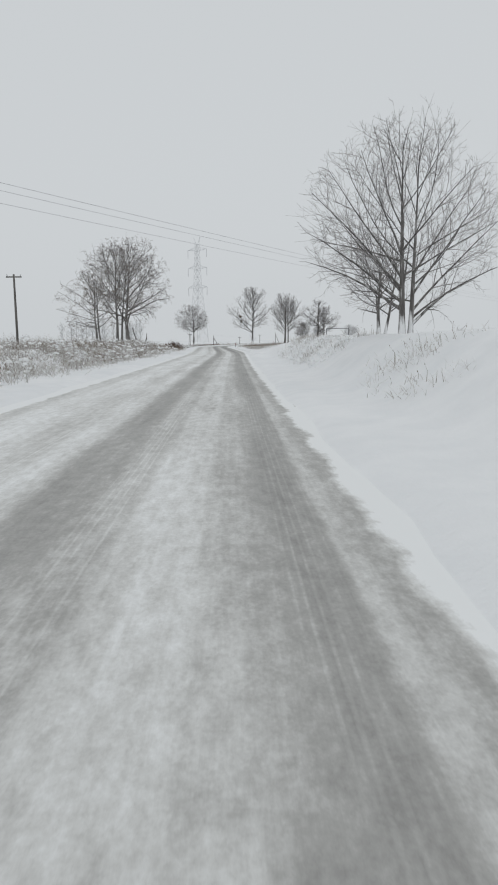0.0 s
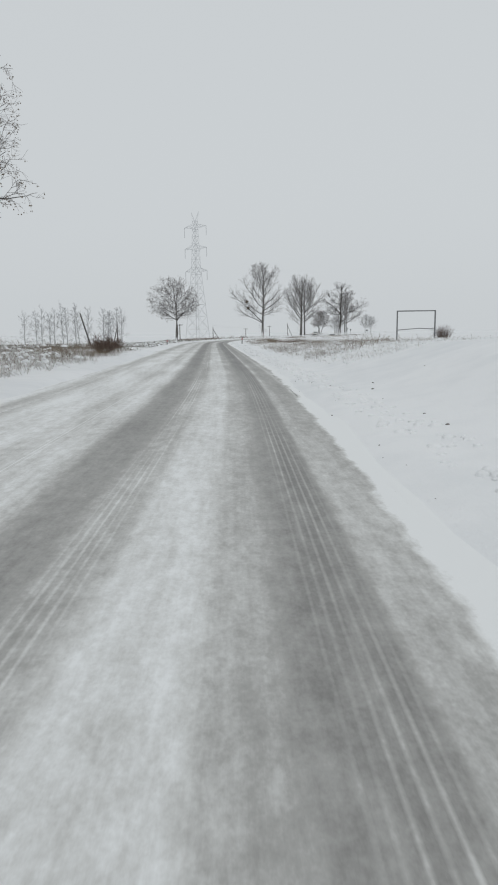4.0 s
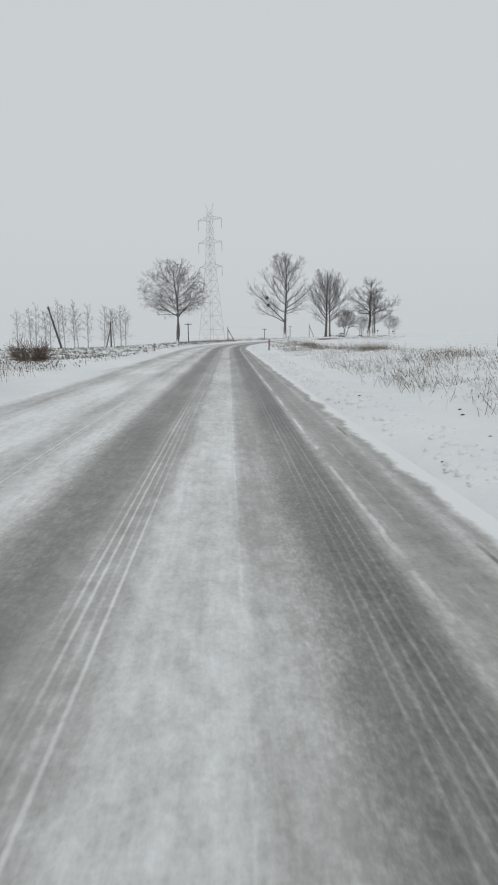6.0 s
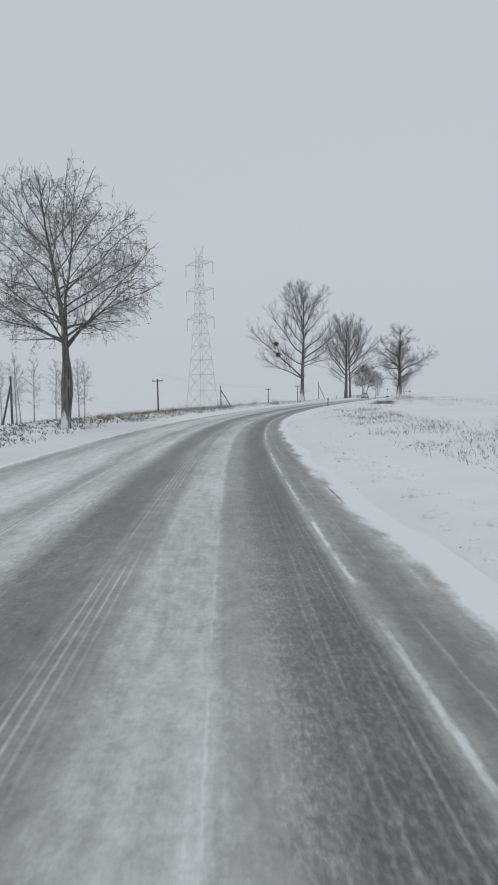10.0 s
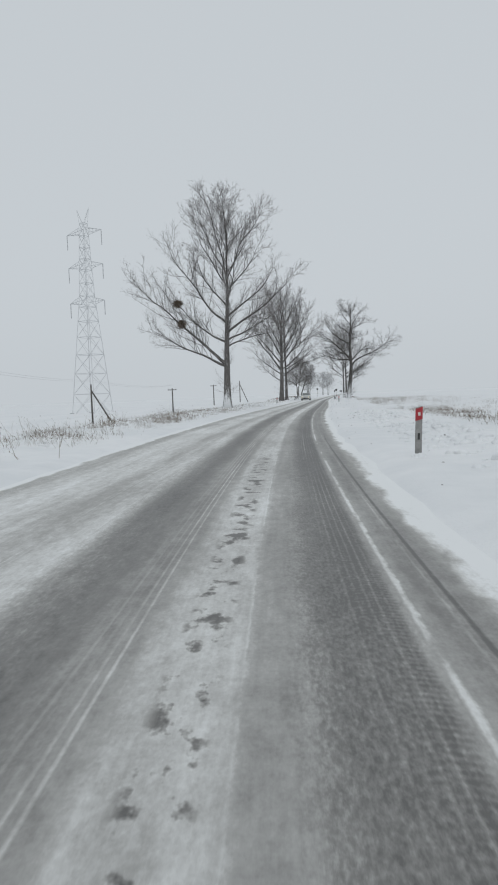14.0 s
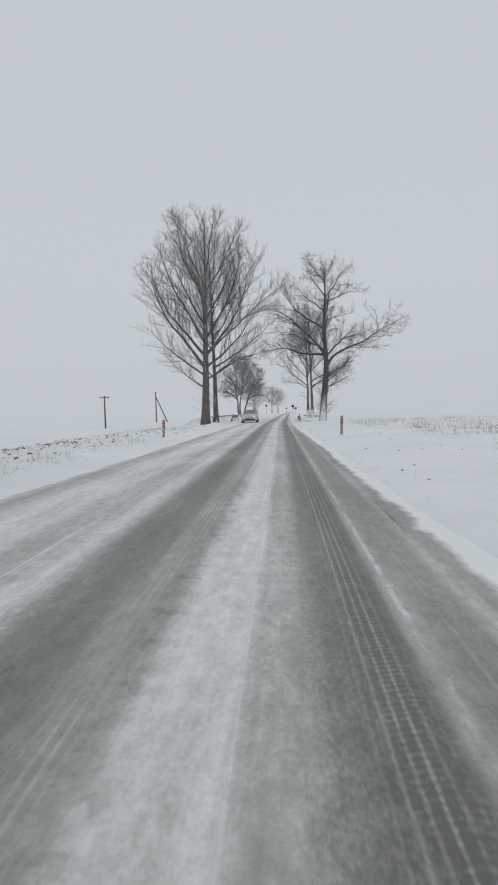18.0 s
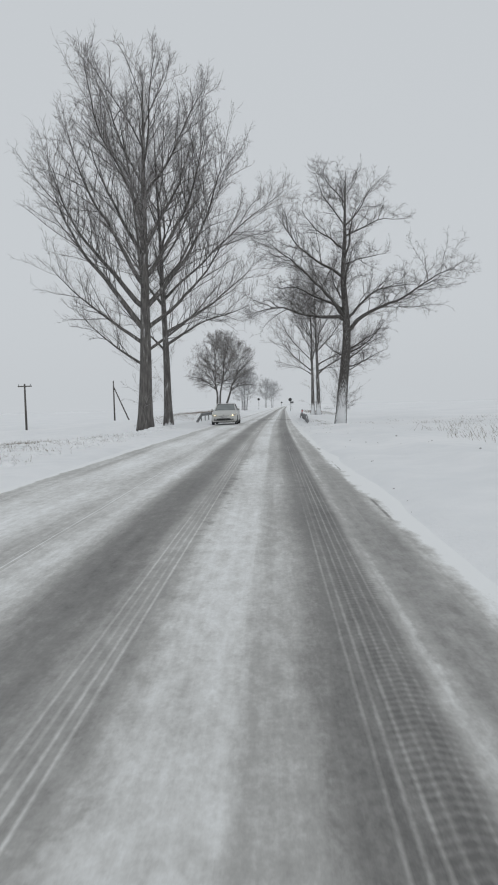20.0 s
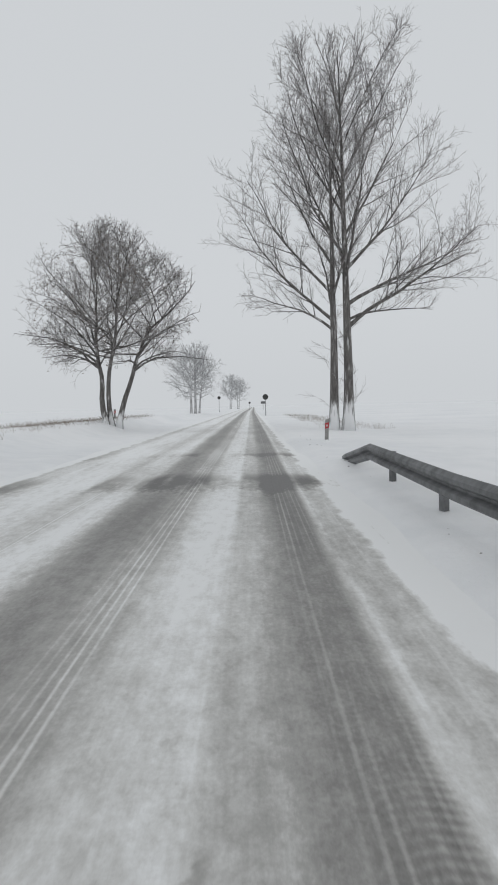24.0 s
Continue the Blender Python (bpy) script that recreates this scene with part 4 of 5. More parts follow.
# ------------------------------------------------------------ empty sign frame, posts, round signs
def sign_frame(x, y):
    root = thing("sign_frame", place(x, y, 0.1), "empty grey steel billboard frame on two posts", "sign frame", turn=-4)
    for dx in (-2.2, 2.2):
        part("post", Geo().box((dx - 0.07, -0.07, 0), (dx + 0.07, 0.07, 3.55)), RAIL_STEEL, root, smooth=False)
    part("top_bar", Geo().box((-2.27, -0.06, 3.55), (2.27, 0.06, 3.68)), RAIL_STEEL, root, smooth=False)
    part("lower_bar", Geo().tube([Vector((-2.13, 0, 1.42)), Vector((0.4, 0, 1.60)), Vector((2.13, 0, 1.50))], [0.05] * 3, 6), RAIL_STEEL, root)


sign_frame(21.5, 134.7)

POST_WHITE = plain("dirty_white_post", (0.42, 0.42, 0.42), (0.74, 0.74, 0.74), 7.0, 0.6)
POST_RED = plain("red_reflector", (0.30, 0.02, 0.03), (0.45, 0.03, 0.04), 9.0, 0.5)
REFLECTOR = plain("dull_reflector", (0.55, 0.50, 0.48), (0.70, 0.66, 0.62), 9.0, 0.3, 0, 0)
POST_BLACK = plain("black_paint", (0.02, 0.02, 0.02), (0.05, 0.05, 0.05), 9.0, 0.6)
POST_GREY = plain("grey_plastic_post", (0.16, 0.16, 0.155), (0.38, 0.375, 0.365), 7.0, 0.7)


def slab(lo, hi, half, deep, slant=0.0, proud=0.0):
    """A flat upright board with chamfered long edges; slant: how much higher its right edge ends, above and below."""
    g, c = Geo(), 0.012
    w, d = half + proud, deep + proud
    ring = [(-w + c, -d), (w - c, -d), (w, -d + c), (w, d - c), (w - c, d), (-w + c, d), (-w, d - c), (-w, -d + c)]
    for z, tilt in ((lo, slant if lo > 0 else 0.0), (hi, slant)):
        g.v += [Vector((x, y, z + tilt * (x / half))) for x, y in ring]
    for k in range(8):
        m = (k + 1) % 8
        g.f.append((k, m, 8 + m, 8 + k))
    g.f.append(tuple(reversed(range(8))))
    g.f.append(tuple(range(8, 16)))
    return g


def marker_post(s, u, height=0.98, lean=2.0, band=(0.64, 0.86), marked=False):
    p = on_road(s, u)
    root = thing("delineator_post", (p.x, p.y, gz(s, u) - 0.08), "grey snow-speckled flat marker post with a red band", "marker post", "marker posts", heading(s))
    root.rotation_euler.y = radians(lean)
    part("shaft", slab(0.0, height, 0.06, 0.022, 0.018), POST_GREY, root, smooth=False)
    part("red_band", slab(height * band[0], height * band[1], 0.06, 0.022, 0.018, 0.003), POST_RED, root, "red reflecting band", smooth=False)
    part("reflector", Geo().box((-0.022, -0.029, height * (band[0] + band[1]) / 2 - 0.03), (0.022, -0.0255, height * (band[0] + band[1]) / 2 + 0.03)), REFLECTOR, root, "small reflector", smooth=False)
    if marked:
        part("mark", Geo().box((-0.02, -0.026, height * 0.40), (0.02, -0.0225, height * 0.52)), POST_BLACK, root, smooth=False)
    collar = Geo()
    rng = random.Random(int(s))
    for k in range(9):
        a = k * 0.7
        r = rng.uniform(0.05, 0.10)
        collar.tube([Vector((math.cos(a) * 0.08, math.sin(a) * 0.07, 0.0)), Vector((math.cos(a) * 0.08, math.sin(a) * 0.07, 0.09 + r * 0.3)), Vector((math.cos(a) * 0.07, math.sin(a) * 0.06, 0.10 + r * 0.6))], [r, r * 0.7, 0.01], 7)
    part("snow_collar", collar, SNOW, root, "snow heaped round its foot")


marker_post(129.2, 4.4, 0.92)
marker_post(129.6, -3.8, 0.7)
marker_post(197.3, 3.9, band=(0.76, 0.985), marked=True)
marker_post(271.0, 4.3)
marker_post(272.5, -4.0)
marker_post(338.0, 4.0, 0.8)
marker_post(356.0, -6.6, 0.7)


def round_sign(x, y, top, r=0.33, square=False):
    root = thing("road_sign", place(x, y, 0.1), "grey back of a snow-covered road sign on a post" if square else "round road sign on a slim grey post", "road sign", turn=-17)
    part("post", Geo().tube([Vector((0, 0.05, 0)), Vector((0, 0.05, top))], [0.035, 0.035], 8), RAIL_STEEL, root)
    g = Geo()
    if square:
        g.box((-0.55, -0.02, top - 0.6), (0.55, 0.0, top))
    else:
        g.tube([Vector((0, -0.02, top - r)), Vector((0, 0.0, top - r))], [r, r], 24)
    part("plate", g, POST_BLACK if not square else RAIL_STEEL, root, "dark plate", smooth=False)


round_sign(57.7, 391.0, 2.6)
round_sign(66.0, 450.0, 3.4)
round_sign(81.5, 470.0, 2.4, square=True)
round_sign(90.0, 512.0, 2.8)


# ------------------------------------------------------------ guard rails of the culvert
def guard_rail(stations, u, label, rise=0.58):
    """stations: start of the near ramp, near knee, far knee, end of the far ramp."""
    s0, s1, s2, s3 = stations
    m = on_road(s1, u)
    root = thing("guard_rail", (m.x, m.y, gz(s1, u)), label, "guard rail", "culvert guard rails")
    base = root.matrix_world.translation
    line = [(s0, -0.06), (s1, rise), ((s1 + s2) / 2, rise), (s2, rise), (s3, -0.06)]
    section = [(0.02, -0.14), (-0.035, -0.10), (-0.035, -0.05), (0.03, -0.015), (0.03, 0.015), (-0.035, 0.05), (-0.035, 0.10), (0.02, 0.15)]
    flip = -1 if u < 0 else 1
    for (sa, za), (sb, zb) in zip(line, line[1:]):
        g = Geo()
        for s, z in ((sa, za), (sb, zb)):
            p = on_road(s, u) - base
            side = (on_road(s, u + 1) - on_road(s, u)) * flip
            for du, dz in section:
                g.v.append(Vector((p.x, p.y, gz(s, u) - base.z + z)) + side * du + Vector((0, 0, dz)))
            for du, dz in section:
                g.v.append(Vector((p.x, p.y, gz(s, u) - base.z + z)) + side * (du + 0.012) + Vector((0, 0, dz)))
        n = len(section)
        for i in range(n - 1):
            g.f.append((i, i + 1, 2 * n + i + 1, 2 * n + i))
            g.f.append((n + i, 3 * n + i, 3 * n + i + 1, n + i + 1))
        for a in (0, n - 1):
            g.f.append((a, 2 * n + a, 3 * n + a, n + a))
        g.f.append(tuple(range(n)) + tuple(reversed(range(n, 2 * n))))
        g.f.append(tuple(range(2 * n, 3 * n)) + tuple(reversed(range(3 * n, 4 * n))))
        part("beam", g, RAIL_STEEL, root, smooth=False)
    for k in range(1 + int((s2 - s1) / 2.6)):
        s = s1 + 0.1 + k * 2.6
        p = on_road(s, u + 0.09 * flip) - base
        z = gz(s, u) - base.z
        part("post", Geo().box((p.x - 0.035, p.y - 0.05, z - 0.3), (p.x + 0.035, p.y + 0.05, z + rise + 0.10)), RAIL_STEEL, root, smooth=False)
    if u > 0:
        pts = [on_road(s1 - d, u + 0.16) - base + Vector((0, 0, gz(s1, u) - base.z + h)) for d, h in ((0, rise + 0.16), (1.2, rise + 0.08), (2.4, rise - 0.06), (3.4, rise - 0.22), (3.8, -0.02))]
        part("hand_bar", Geo().tube(pts, [0.035] * 5, 8), RAIL_STEEL, root)


guard_rail((312.7, 319.5, 328.9, 332.0), 3.68, "weathered steel guard rail with sloping ends, snow drifted beneath", 0.36)
guard_rail((320.8, 324.3, 331.2, 333.5), -4.72, "weathered steel guard rail on the far side of the road")


# ------------------------------------------------------------ weeds and grass through the snow
def weeds(name, label, s0, s1, u0, u1, count, height, seed, material, lean=0.35, width=0.009, clump=0.5, heads=True):
    """A strip of dry stalks: stations s0 to s1, u0 to u1 across, in uneven clumps."""
    rng, g = random.Random(seed), Geo()
    made = tries = 0
    while made < count and tries < count * 8:
        tries += 1
        s, u = rng.uniform(s0, s1), rng.uniform(u0, u1)
        if noise.noise((s * 0.45, u * 0.7, seed)) + 0.4 * noise.noise((s * 1.6, u * 2.0, seed)) < clump - 0.5 + rng.uniform(-0.25, 0.05):
            continue
        z = ground_height(s, u) - 0.03
        for _ in range(rng.randint(4, 8)):
            p = on_road(s + rng.gauss(0, 0.28), u + rng.gauss(0, 0.28), z)
            h = height * rng.uniform(0.25, 1.0) ** 1.3 * 1.2
            d = Vector((rng.gauss(-0.2, lean), rng.gauss(0, lean), 1)).normalized()
            e = p + d * h * 0.6
            f = e + (d + Vector((rng.gauss(-0.25, 0.3), rng.gauss(0, 0.3), -0.25))).normalized() * h * 0.4
            a = Vector((rng.gauss(0, 1), rng.gauss(0, 1), 0)).normalized() * width * 0.5
            g.quad(p - a, p + a, e + a * 0.8, e - a * 0.8)
            g.quad(e - a * 0.8, e + a * 0.8, f)
            if heads and rng.random() < 0.4:
                r = width * rng.uniform(0.5, 1.2)
                g.quad(f + Vector((r, 0, 0)), f + Vector((0, 0, r * 3)), f - Vector((r, 0, 0)), f - Vector((0, 0, r * 2)))
            made += 1
    tagged(part(name, g, material), label, "dry grass", kind="stuff")


def snow_lumps(s0, s1, u0, u1, count, size, seed, label, material=None, lift=0.0):
    """Clods of crusted snow and ploughed crumbs."""
    rng, g = random.Random(seed), Geo()
    for _ in range(count):
        s, u = rng.uniform(s0, s1), rng.uniform(u0, u1)
        c = on_road(s, u, ground_height(s, u) + lift * rng.random() ** 2)
        r = size * rng.uniform(0.3, 1.2)
        b = len(g.v)
        ring = [(1.0, -0.3), (0.95, 0.25), (0.5, 0.6)]
        for rr, zz in ring:
            for j in range(7):
                q = 2 * math.pi * j / 7
                w = rr * r * rng.uniform(0.75, 1.2)
                g.v.append(c + Vector((math.cos(q) * w * 1.3, math.sin(q) * w, zz * r * rng.uniform(0.7, 1.2))))
        g.v.append(c + Vector((0, 0, r * 0.7)))
        for i in range(2):
            for j in range(7):
                k = (j + 1) % 7
                g.f.append((b + i * 7 + j, b + i * 7 + k, b + i * 7 + 7 + k, b + i * 7 + 7 + j))
        for j in range(7):
            g.f.append((b + 14 + j, b + 14 + (j + 1) % 7, b + 21))
    tagged(part("dirt_clods" if material else "snow_lumps", g, material or SNOW), label, "dirt" if material else "snow", kind="stuff")


weeds("verge_weeds", "tall dry weeds laden with snow in a field hedge", 10, 88, -10.5, -4.9, 17000, 0.80, 1, WEED, clump=0.52, lean=0.6)
weeds("snowy_weeds", "snow-caked stalks among dry weeds", 10, 88, -10.5, -4.7, 12000, 0.62, 2, WEED_SNOW, clump=0.42, width=0.028, lean=0.8, heads=False)
weeds("verge_weeds", "tall brown weed clump by the road", 90, 106, -8.6, -4.6, 1700, 0.8, 3, WEED, clump=0.2, lean=0.5)
weeds("verge_weeds", "straw-brown grass at the verge", 84, 97, -8.0, -4.6, 2500, 0.3, 4, WEED, clump=0.3)
weeds("field_grass", "short grass poking through thin snow", 104, 192, -30, -4.7, 28000, 0.2, 5, FIELD_GRASS, clump=0.35, width=0.045, lean=0.9, heads=False)
weeds("field_grass", "frosted grass tufts at the field edge", 112, 174, -13, -4.6, 13000, 0.24, 21, FIELD_GRASS, clump=0.4, width=0.03, lean=0.9, heads=False)
snow_lumps(116, 174, -12, -4.6, 700, 0.16, 10, "lumps of snow lodged in the grass")
weeds("verge_weeds", "tall dead weed stems by the roadside", 180, 222, -6.6, -4.5, 900, 0.8, 18, WEED, clump=0.95, lean=0.4)
weeds("verge_weeds", "brown weeds along a snowy verge", 164, 194, -9.0, -4.6, 9000, 0.36, 6, WEED, clump=0.5, lean=0.7)
weeds("verge_weeds", "thin brown weeds along a snowy verge", 194, 240, -8.0, -4.5, 3600, 0.32, 22, WEED, clump=0.8, lean=0.7)
weeds("snowy_weeds", "snow-caked stalks along the verge", 172, 245, -10, -4.6, 5000, 0.28, 7, WEED_SNOW, clump=0.6, width=0.018, lean=0.8, heads=False)
weeds("verge_weeds", "flattened brown grass under roadside trees", 236, 300, -9.0, -4.6, 10000, 0.2, 8, WEED, clump=0.5, lean=0.9, heads=False)
for s0, s1, n in ((11, 16, 400), (24, 33, 700), (36, 47, 1300)):
    weeds("snowy_weeds", "snow-caked weeds on a field bank", s0, s1, 4.7, 6.8, n, 0.28, 9, WEED_SNOW, clump=0.75, width=0.016, lean=0.9, heads=False)
    weeds("verge_weeds", "sparse dry stalks on a field bank", s0, s1, 4.7, 6.8, n // 5, 0.4, 9, WEED, clump=0.85)
weeds("snowy_weeds", "snow-caked weeds on a roadside bank", 76, 132, 5.3, 11.5, 12000, 0.22, 10, WEED_SNOW, clump=0.5, width=0.016, lean=0.9, heads=False)
weeds("verge_weeds", "dark dry weeds on a roadside bank", 82, 104, 5.2, 9.0, 2200, 0.45, 23, WEED, clump=0.62, lean=0.6)
weeds("verge_weeds", "dry weeds on a roadside bank", 78, 132, 5.6, 11.5, 3200, 0.22, 11, WEED, clump=0.65, lean=0.6)
weeds("verge_weeds", "dark reed clumps along a snowy ditch", 112, 150, 8.2, 9.6, 3000, 0.5, 12, WEED, clump=0.65, lean=0.4)
weeds("verge_weeds", "thin brown grass on a ditch bank", 125, 182, 5.6, 8.6, 5000, 0.22, 17, WEED, clump=0.6, lean=0.6)
weeds("verge_weeds", "brown weeds on a snowy bank", 200, 227, 8.0, 10.0, 2400, 0.36, 13, WEED, clump=0.5, lean=0.6)
weeds("field_grass", "single stalks in deep snow", 182, 330, 7, 22, 2600, 0.38, 14, WEED, clump=0.95, lean=0.6)
weeds("field_grass", "brown twiggy stalks in the snow of the open field", 246, 300, 7.5, 15, 1600, 0.55, 19, WEED, clump=0.85, lean=0.6)
weeds("verge_weeds", "dead weeds on the verge past the culvert", 330, 372, -12, -6.2, 6000, 0.3, 15, WEED, clump=0.45, lean=0.7)
weeds("verge_weeds", "frozen weeds along a snowdrift's edge by the guard rail", 304, 319, 4.2, 4.55, 800, 0.09, 31, WEED, clump=0.45, lean=0.9, heads=False)
weeds("verge_weeds", "short dead grass round an old oak's foot", 317, 326, 5.8, 9.0, 700, 0.14, 32, WEED, clump=0.5, lean=0.8, heads=False)
weeds("verge_weeds", "dead weeds on the verge past the culvert", 350, 400, 5.6, 9.0, 2200, 0.3, 16, WEED, clump=0.5)
snow_lumps(25, 46, 4.8, 6.8, 260, 0.1, 9, "lumps of snow lodged in the weeds")
snow_lumps(60, 150, 3.6, 4.3, 900, 0.06, 1, "crumbs of crusted snow along the road edge")
snow_lumps(165, 225, 4.4, 6.6, 900, 0.11, 2, "clods of ploughed snow on the verge")
snow_lumps(12, 88, -10, -4.7, 1500, 0.10, 3, "lumps of snow lodged in the weeds", lift=0.6)
snow_lumps(240, 310, -6.6, -4.4, 500, 0.12, 4, "clods of ploughed snow on the verge")
snow_lumps(76, 130, 5.4, 12, 1400, 0.10, 5, "lumps of snow lodged in the weeds")
snow_lumps(172, 245, -9.5, -4.6, 800, 0.11, 6, "lumps of snow lodged in the weeds")

snow_lumps(58, 345, 3.1, 3.7, 160, 0.014, 7, "dark crumbs of frozen dirt along the road edge", DIRT)
snow_lumps(60, 312, 3.8, 6.0, 220, 0.022, 8, "dark crumbs of frozen dirt on the verge", DIRT)

snow_lumps(246, 282, -9.5, -5.2, 420, 0.06, 11, "dark clods of frozen soil along the field edge", DIRT)
snow_lumps(246, 282, -9.5, -5.0, 500, 0.12, 12, "lumps of snow on the clods at the field edge")


def shrub(x, y, r, h, stems, label, seed, material):
    rng, g = random.Random(seed), Geo()
    root = thing("shrub", place(x, y, 0.05), label, "shrub")
    for _ in range(stems):
        a = rng.uniform(0, 6.283)
        out = rng.uniform(0.1, 1.0)
        d = Vector((math.cos(a) * out * r / h, math.sin(a) * out * r / h, 1)).normalized()
        q, w = run(Vector((math.cos(a) * 0.15, math.sin(a) * 0.15, -0.05)), d, h * rng.uniform(0.6, 1.05), 0.014, 0.005, 5, rng, 0.14, 0.1)
        g.tube(q, w, 3, False)
        for _ in range(9):
            p, d2, _r = point_on(q, w, rng.uniform(0.25, 1))
            q2, w2 = run(p, aside(d2, rng.uniform(0.4, 0.9), rng.uniform(0, 6.283)), rng.uniform(0.2, 0.55), 0.007, 0.004, 2, rng, 0.15, 0.1)
            g.tube(q2, w2, 3, False)
    part("crown", g, material, root)


SHRUB = plain("reddish_shrub_twig", (0.07, 0.045, 0.035), (0.17, 0.11, 0.085), 5.0, 0.9, 0, 0)
shrub(25.9, 138.5, 1.9, 1.9, 110, "dense reddish-brown bare shrub beside an empty frame", 1, SHRUB)
shrub(-8.0, 97.5, 1.9, 1.2, 80, "low bare shrub among tall weeds", 2, SHRUB)
shrub(-9.8, 110.2, 2.0, 1.0, 80, "low bare shrub by the verge", 3, SHRUB)


# ------------------------------------------------------------ oncoming car, built where it passes
CAR_PAINT = plain("silver_car_paint", (0.50, 0.50, 0.48), (0.60, 0.60, 0.58), 2.0, 0.32, 0.15, 0)
# the grey of reflected sky is put into the glass colour
CAR_GLASS = plain("sky_grey_car_glass", (0.17, 0.19, 0.19), (0.27, 0.29, 0.285), 1.5, 0.05, 0, 0)
CAR_BLACK = plain("black_trim", (0.012, 0.012, 0.013), (0.03, 0.03, 0.03), 6.0, 0.6, 0, 0)
TYRE = plain("tyre_rubber", (0.02, 0.02, 0.02), (0.06, 0.06, 0.062), 9.0, 0.9, 0, 0)
# flat rim disc, with the shade between spokes put into its colour
RIM_DARK = plain("spoke_gap_shade", (0.04, 0.04, 0.042), (0.09, 0.09, 0.092), 8.0, 0.6, 0.3, 0)
# warm glow of the lit lamp is painted into this lens colour
LAMP_LENS = plain("glow_toned_lens", (0.52, 0.49, 0.40), (0.66, 0.63, 0.52), 14.0, 0.08, 0.2, 0)
ALLOY = plain("dull_wheel_metal", (0.20, 0.20, 0.205), (0.32, 0.32, 0.325), 8.0, 0.45, 0.6, 0)
LAMP = Mat("lit_headlamp", 0.2)
LAMP.color((0.8, 0.78, 0.7))
LAMP.b.inputs["Emission Color"].default_value = (1.0, 0.78, 0.42, 1)
LAMP.b.inputs["Emission Strength"].default_value = 3.0
LAMP = LAMP.m


def glide(vals, k):
    """A smooth run through points, k steps each."""
    n, outp = len(vals), []
    for i in range(n - 1):
        a, b, c, d = (np.array(vals[min(max(j, 0), n - 1)], float) for j in (i - 1, i, i + 1, i + 2))
        for s in range(k):
            t = s / k
            outp.append(0.5 * (2 * b + (c - a) * t + (2 * a - 5 * b + 4 * c - d) * t * t + (3 * b - a - 3 * c + d) * t ** 3))
    return outp + [np.array(vals[-1], float)]


def loft(rows, fine=1):
    """A closed hull: rows along the car, each a list of (x, z) from the left sill over the top to the right sill."""
    if fine > 1:
        rows = [(float(q[0][0]), q[:, 1:]) for q in glide([np.array([(y, x, z) for x, z in glide(ring, fine)]) for y, ring in rows], fine)]
    g, n = Geo(), len(rows[0][1])
    for y, ring in rows:
        g.v += [Vector((x, y, z)) for x, z in ring]
    for i in range(len(rows) - 1):
        for j in range(n):
            k = (j + 1) % n
            g.f.append((i * n + j, i * n + k, (i + 1) * n + k, (i + 1) * n + j))
    g.f.append(tuple(reversed(range(n))))
    g.f.append(tuple(range((len(rows) - 1) * n, len(rows) * n)))
    return g


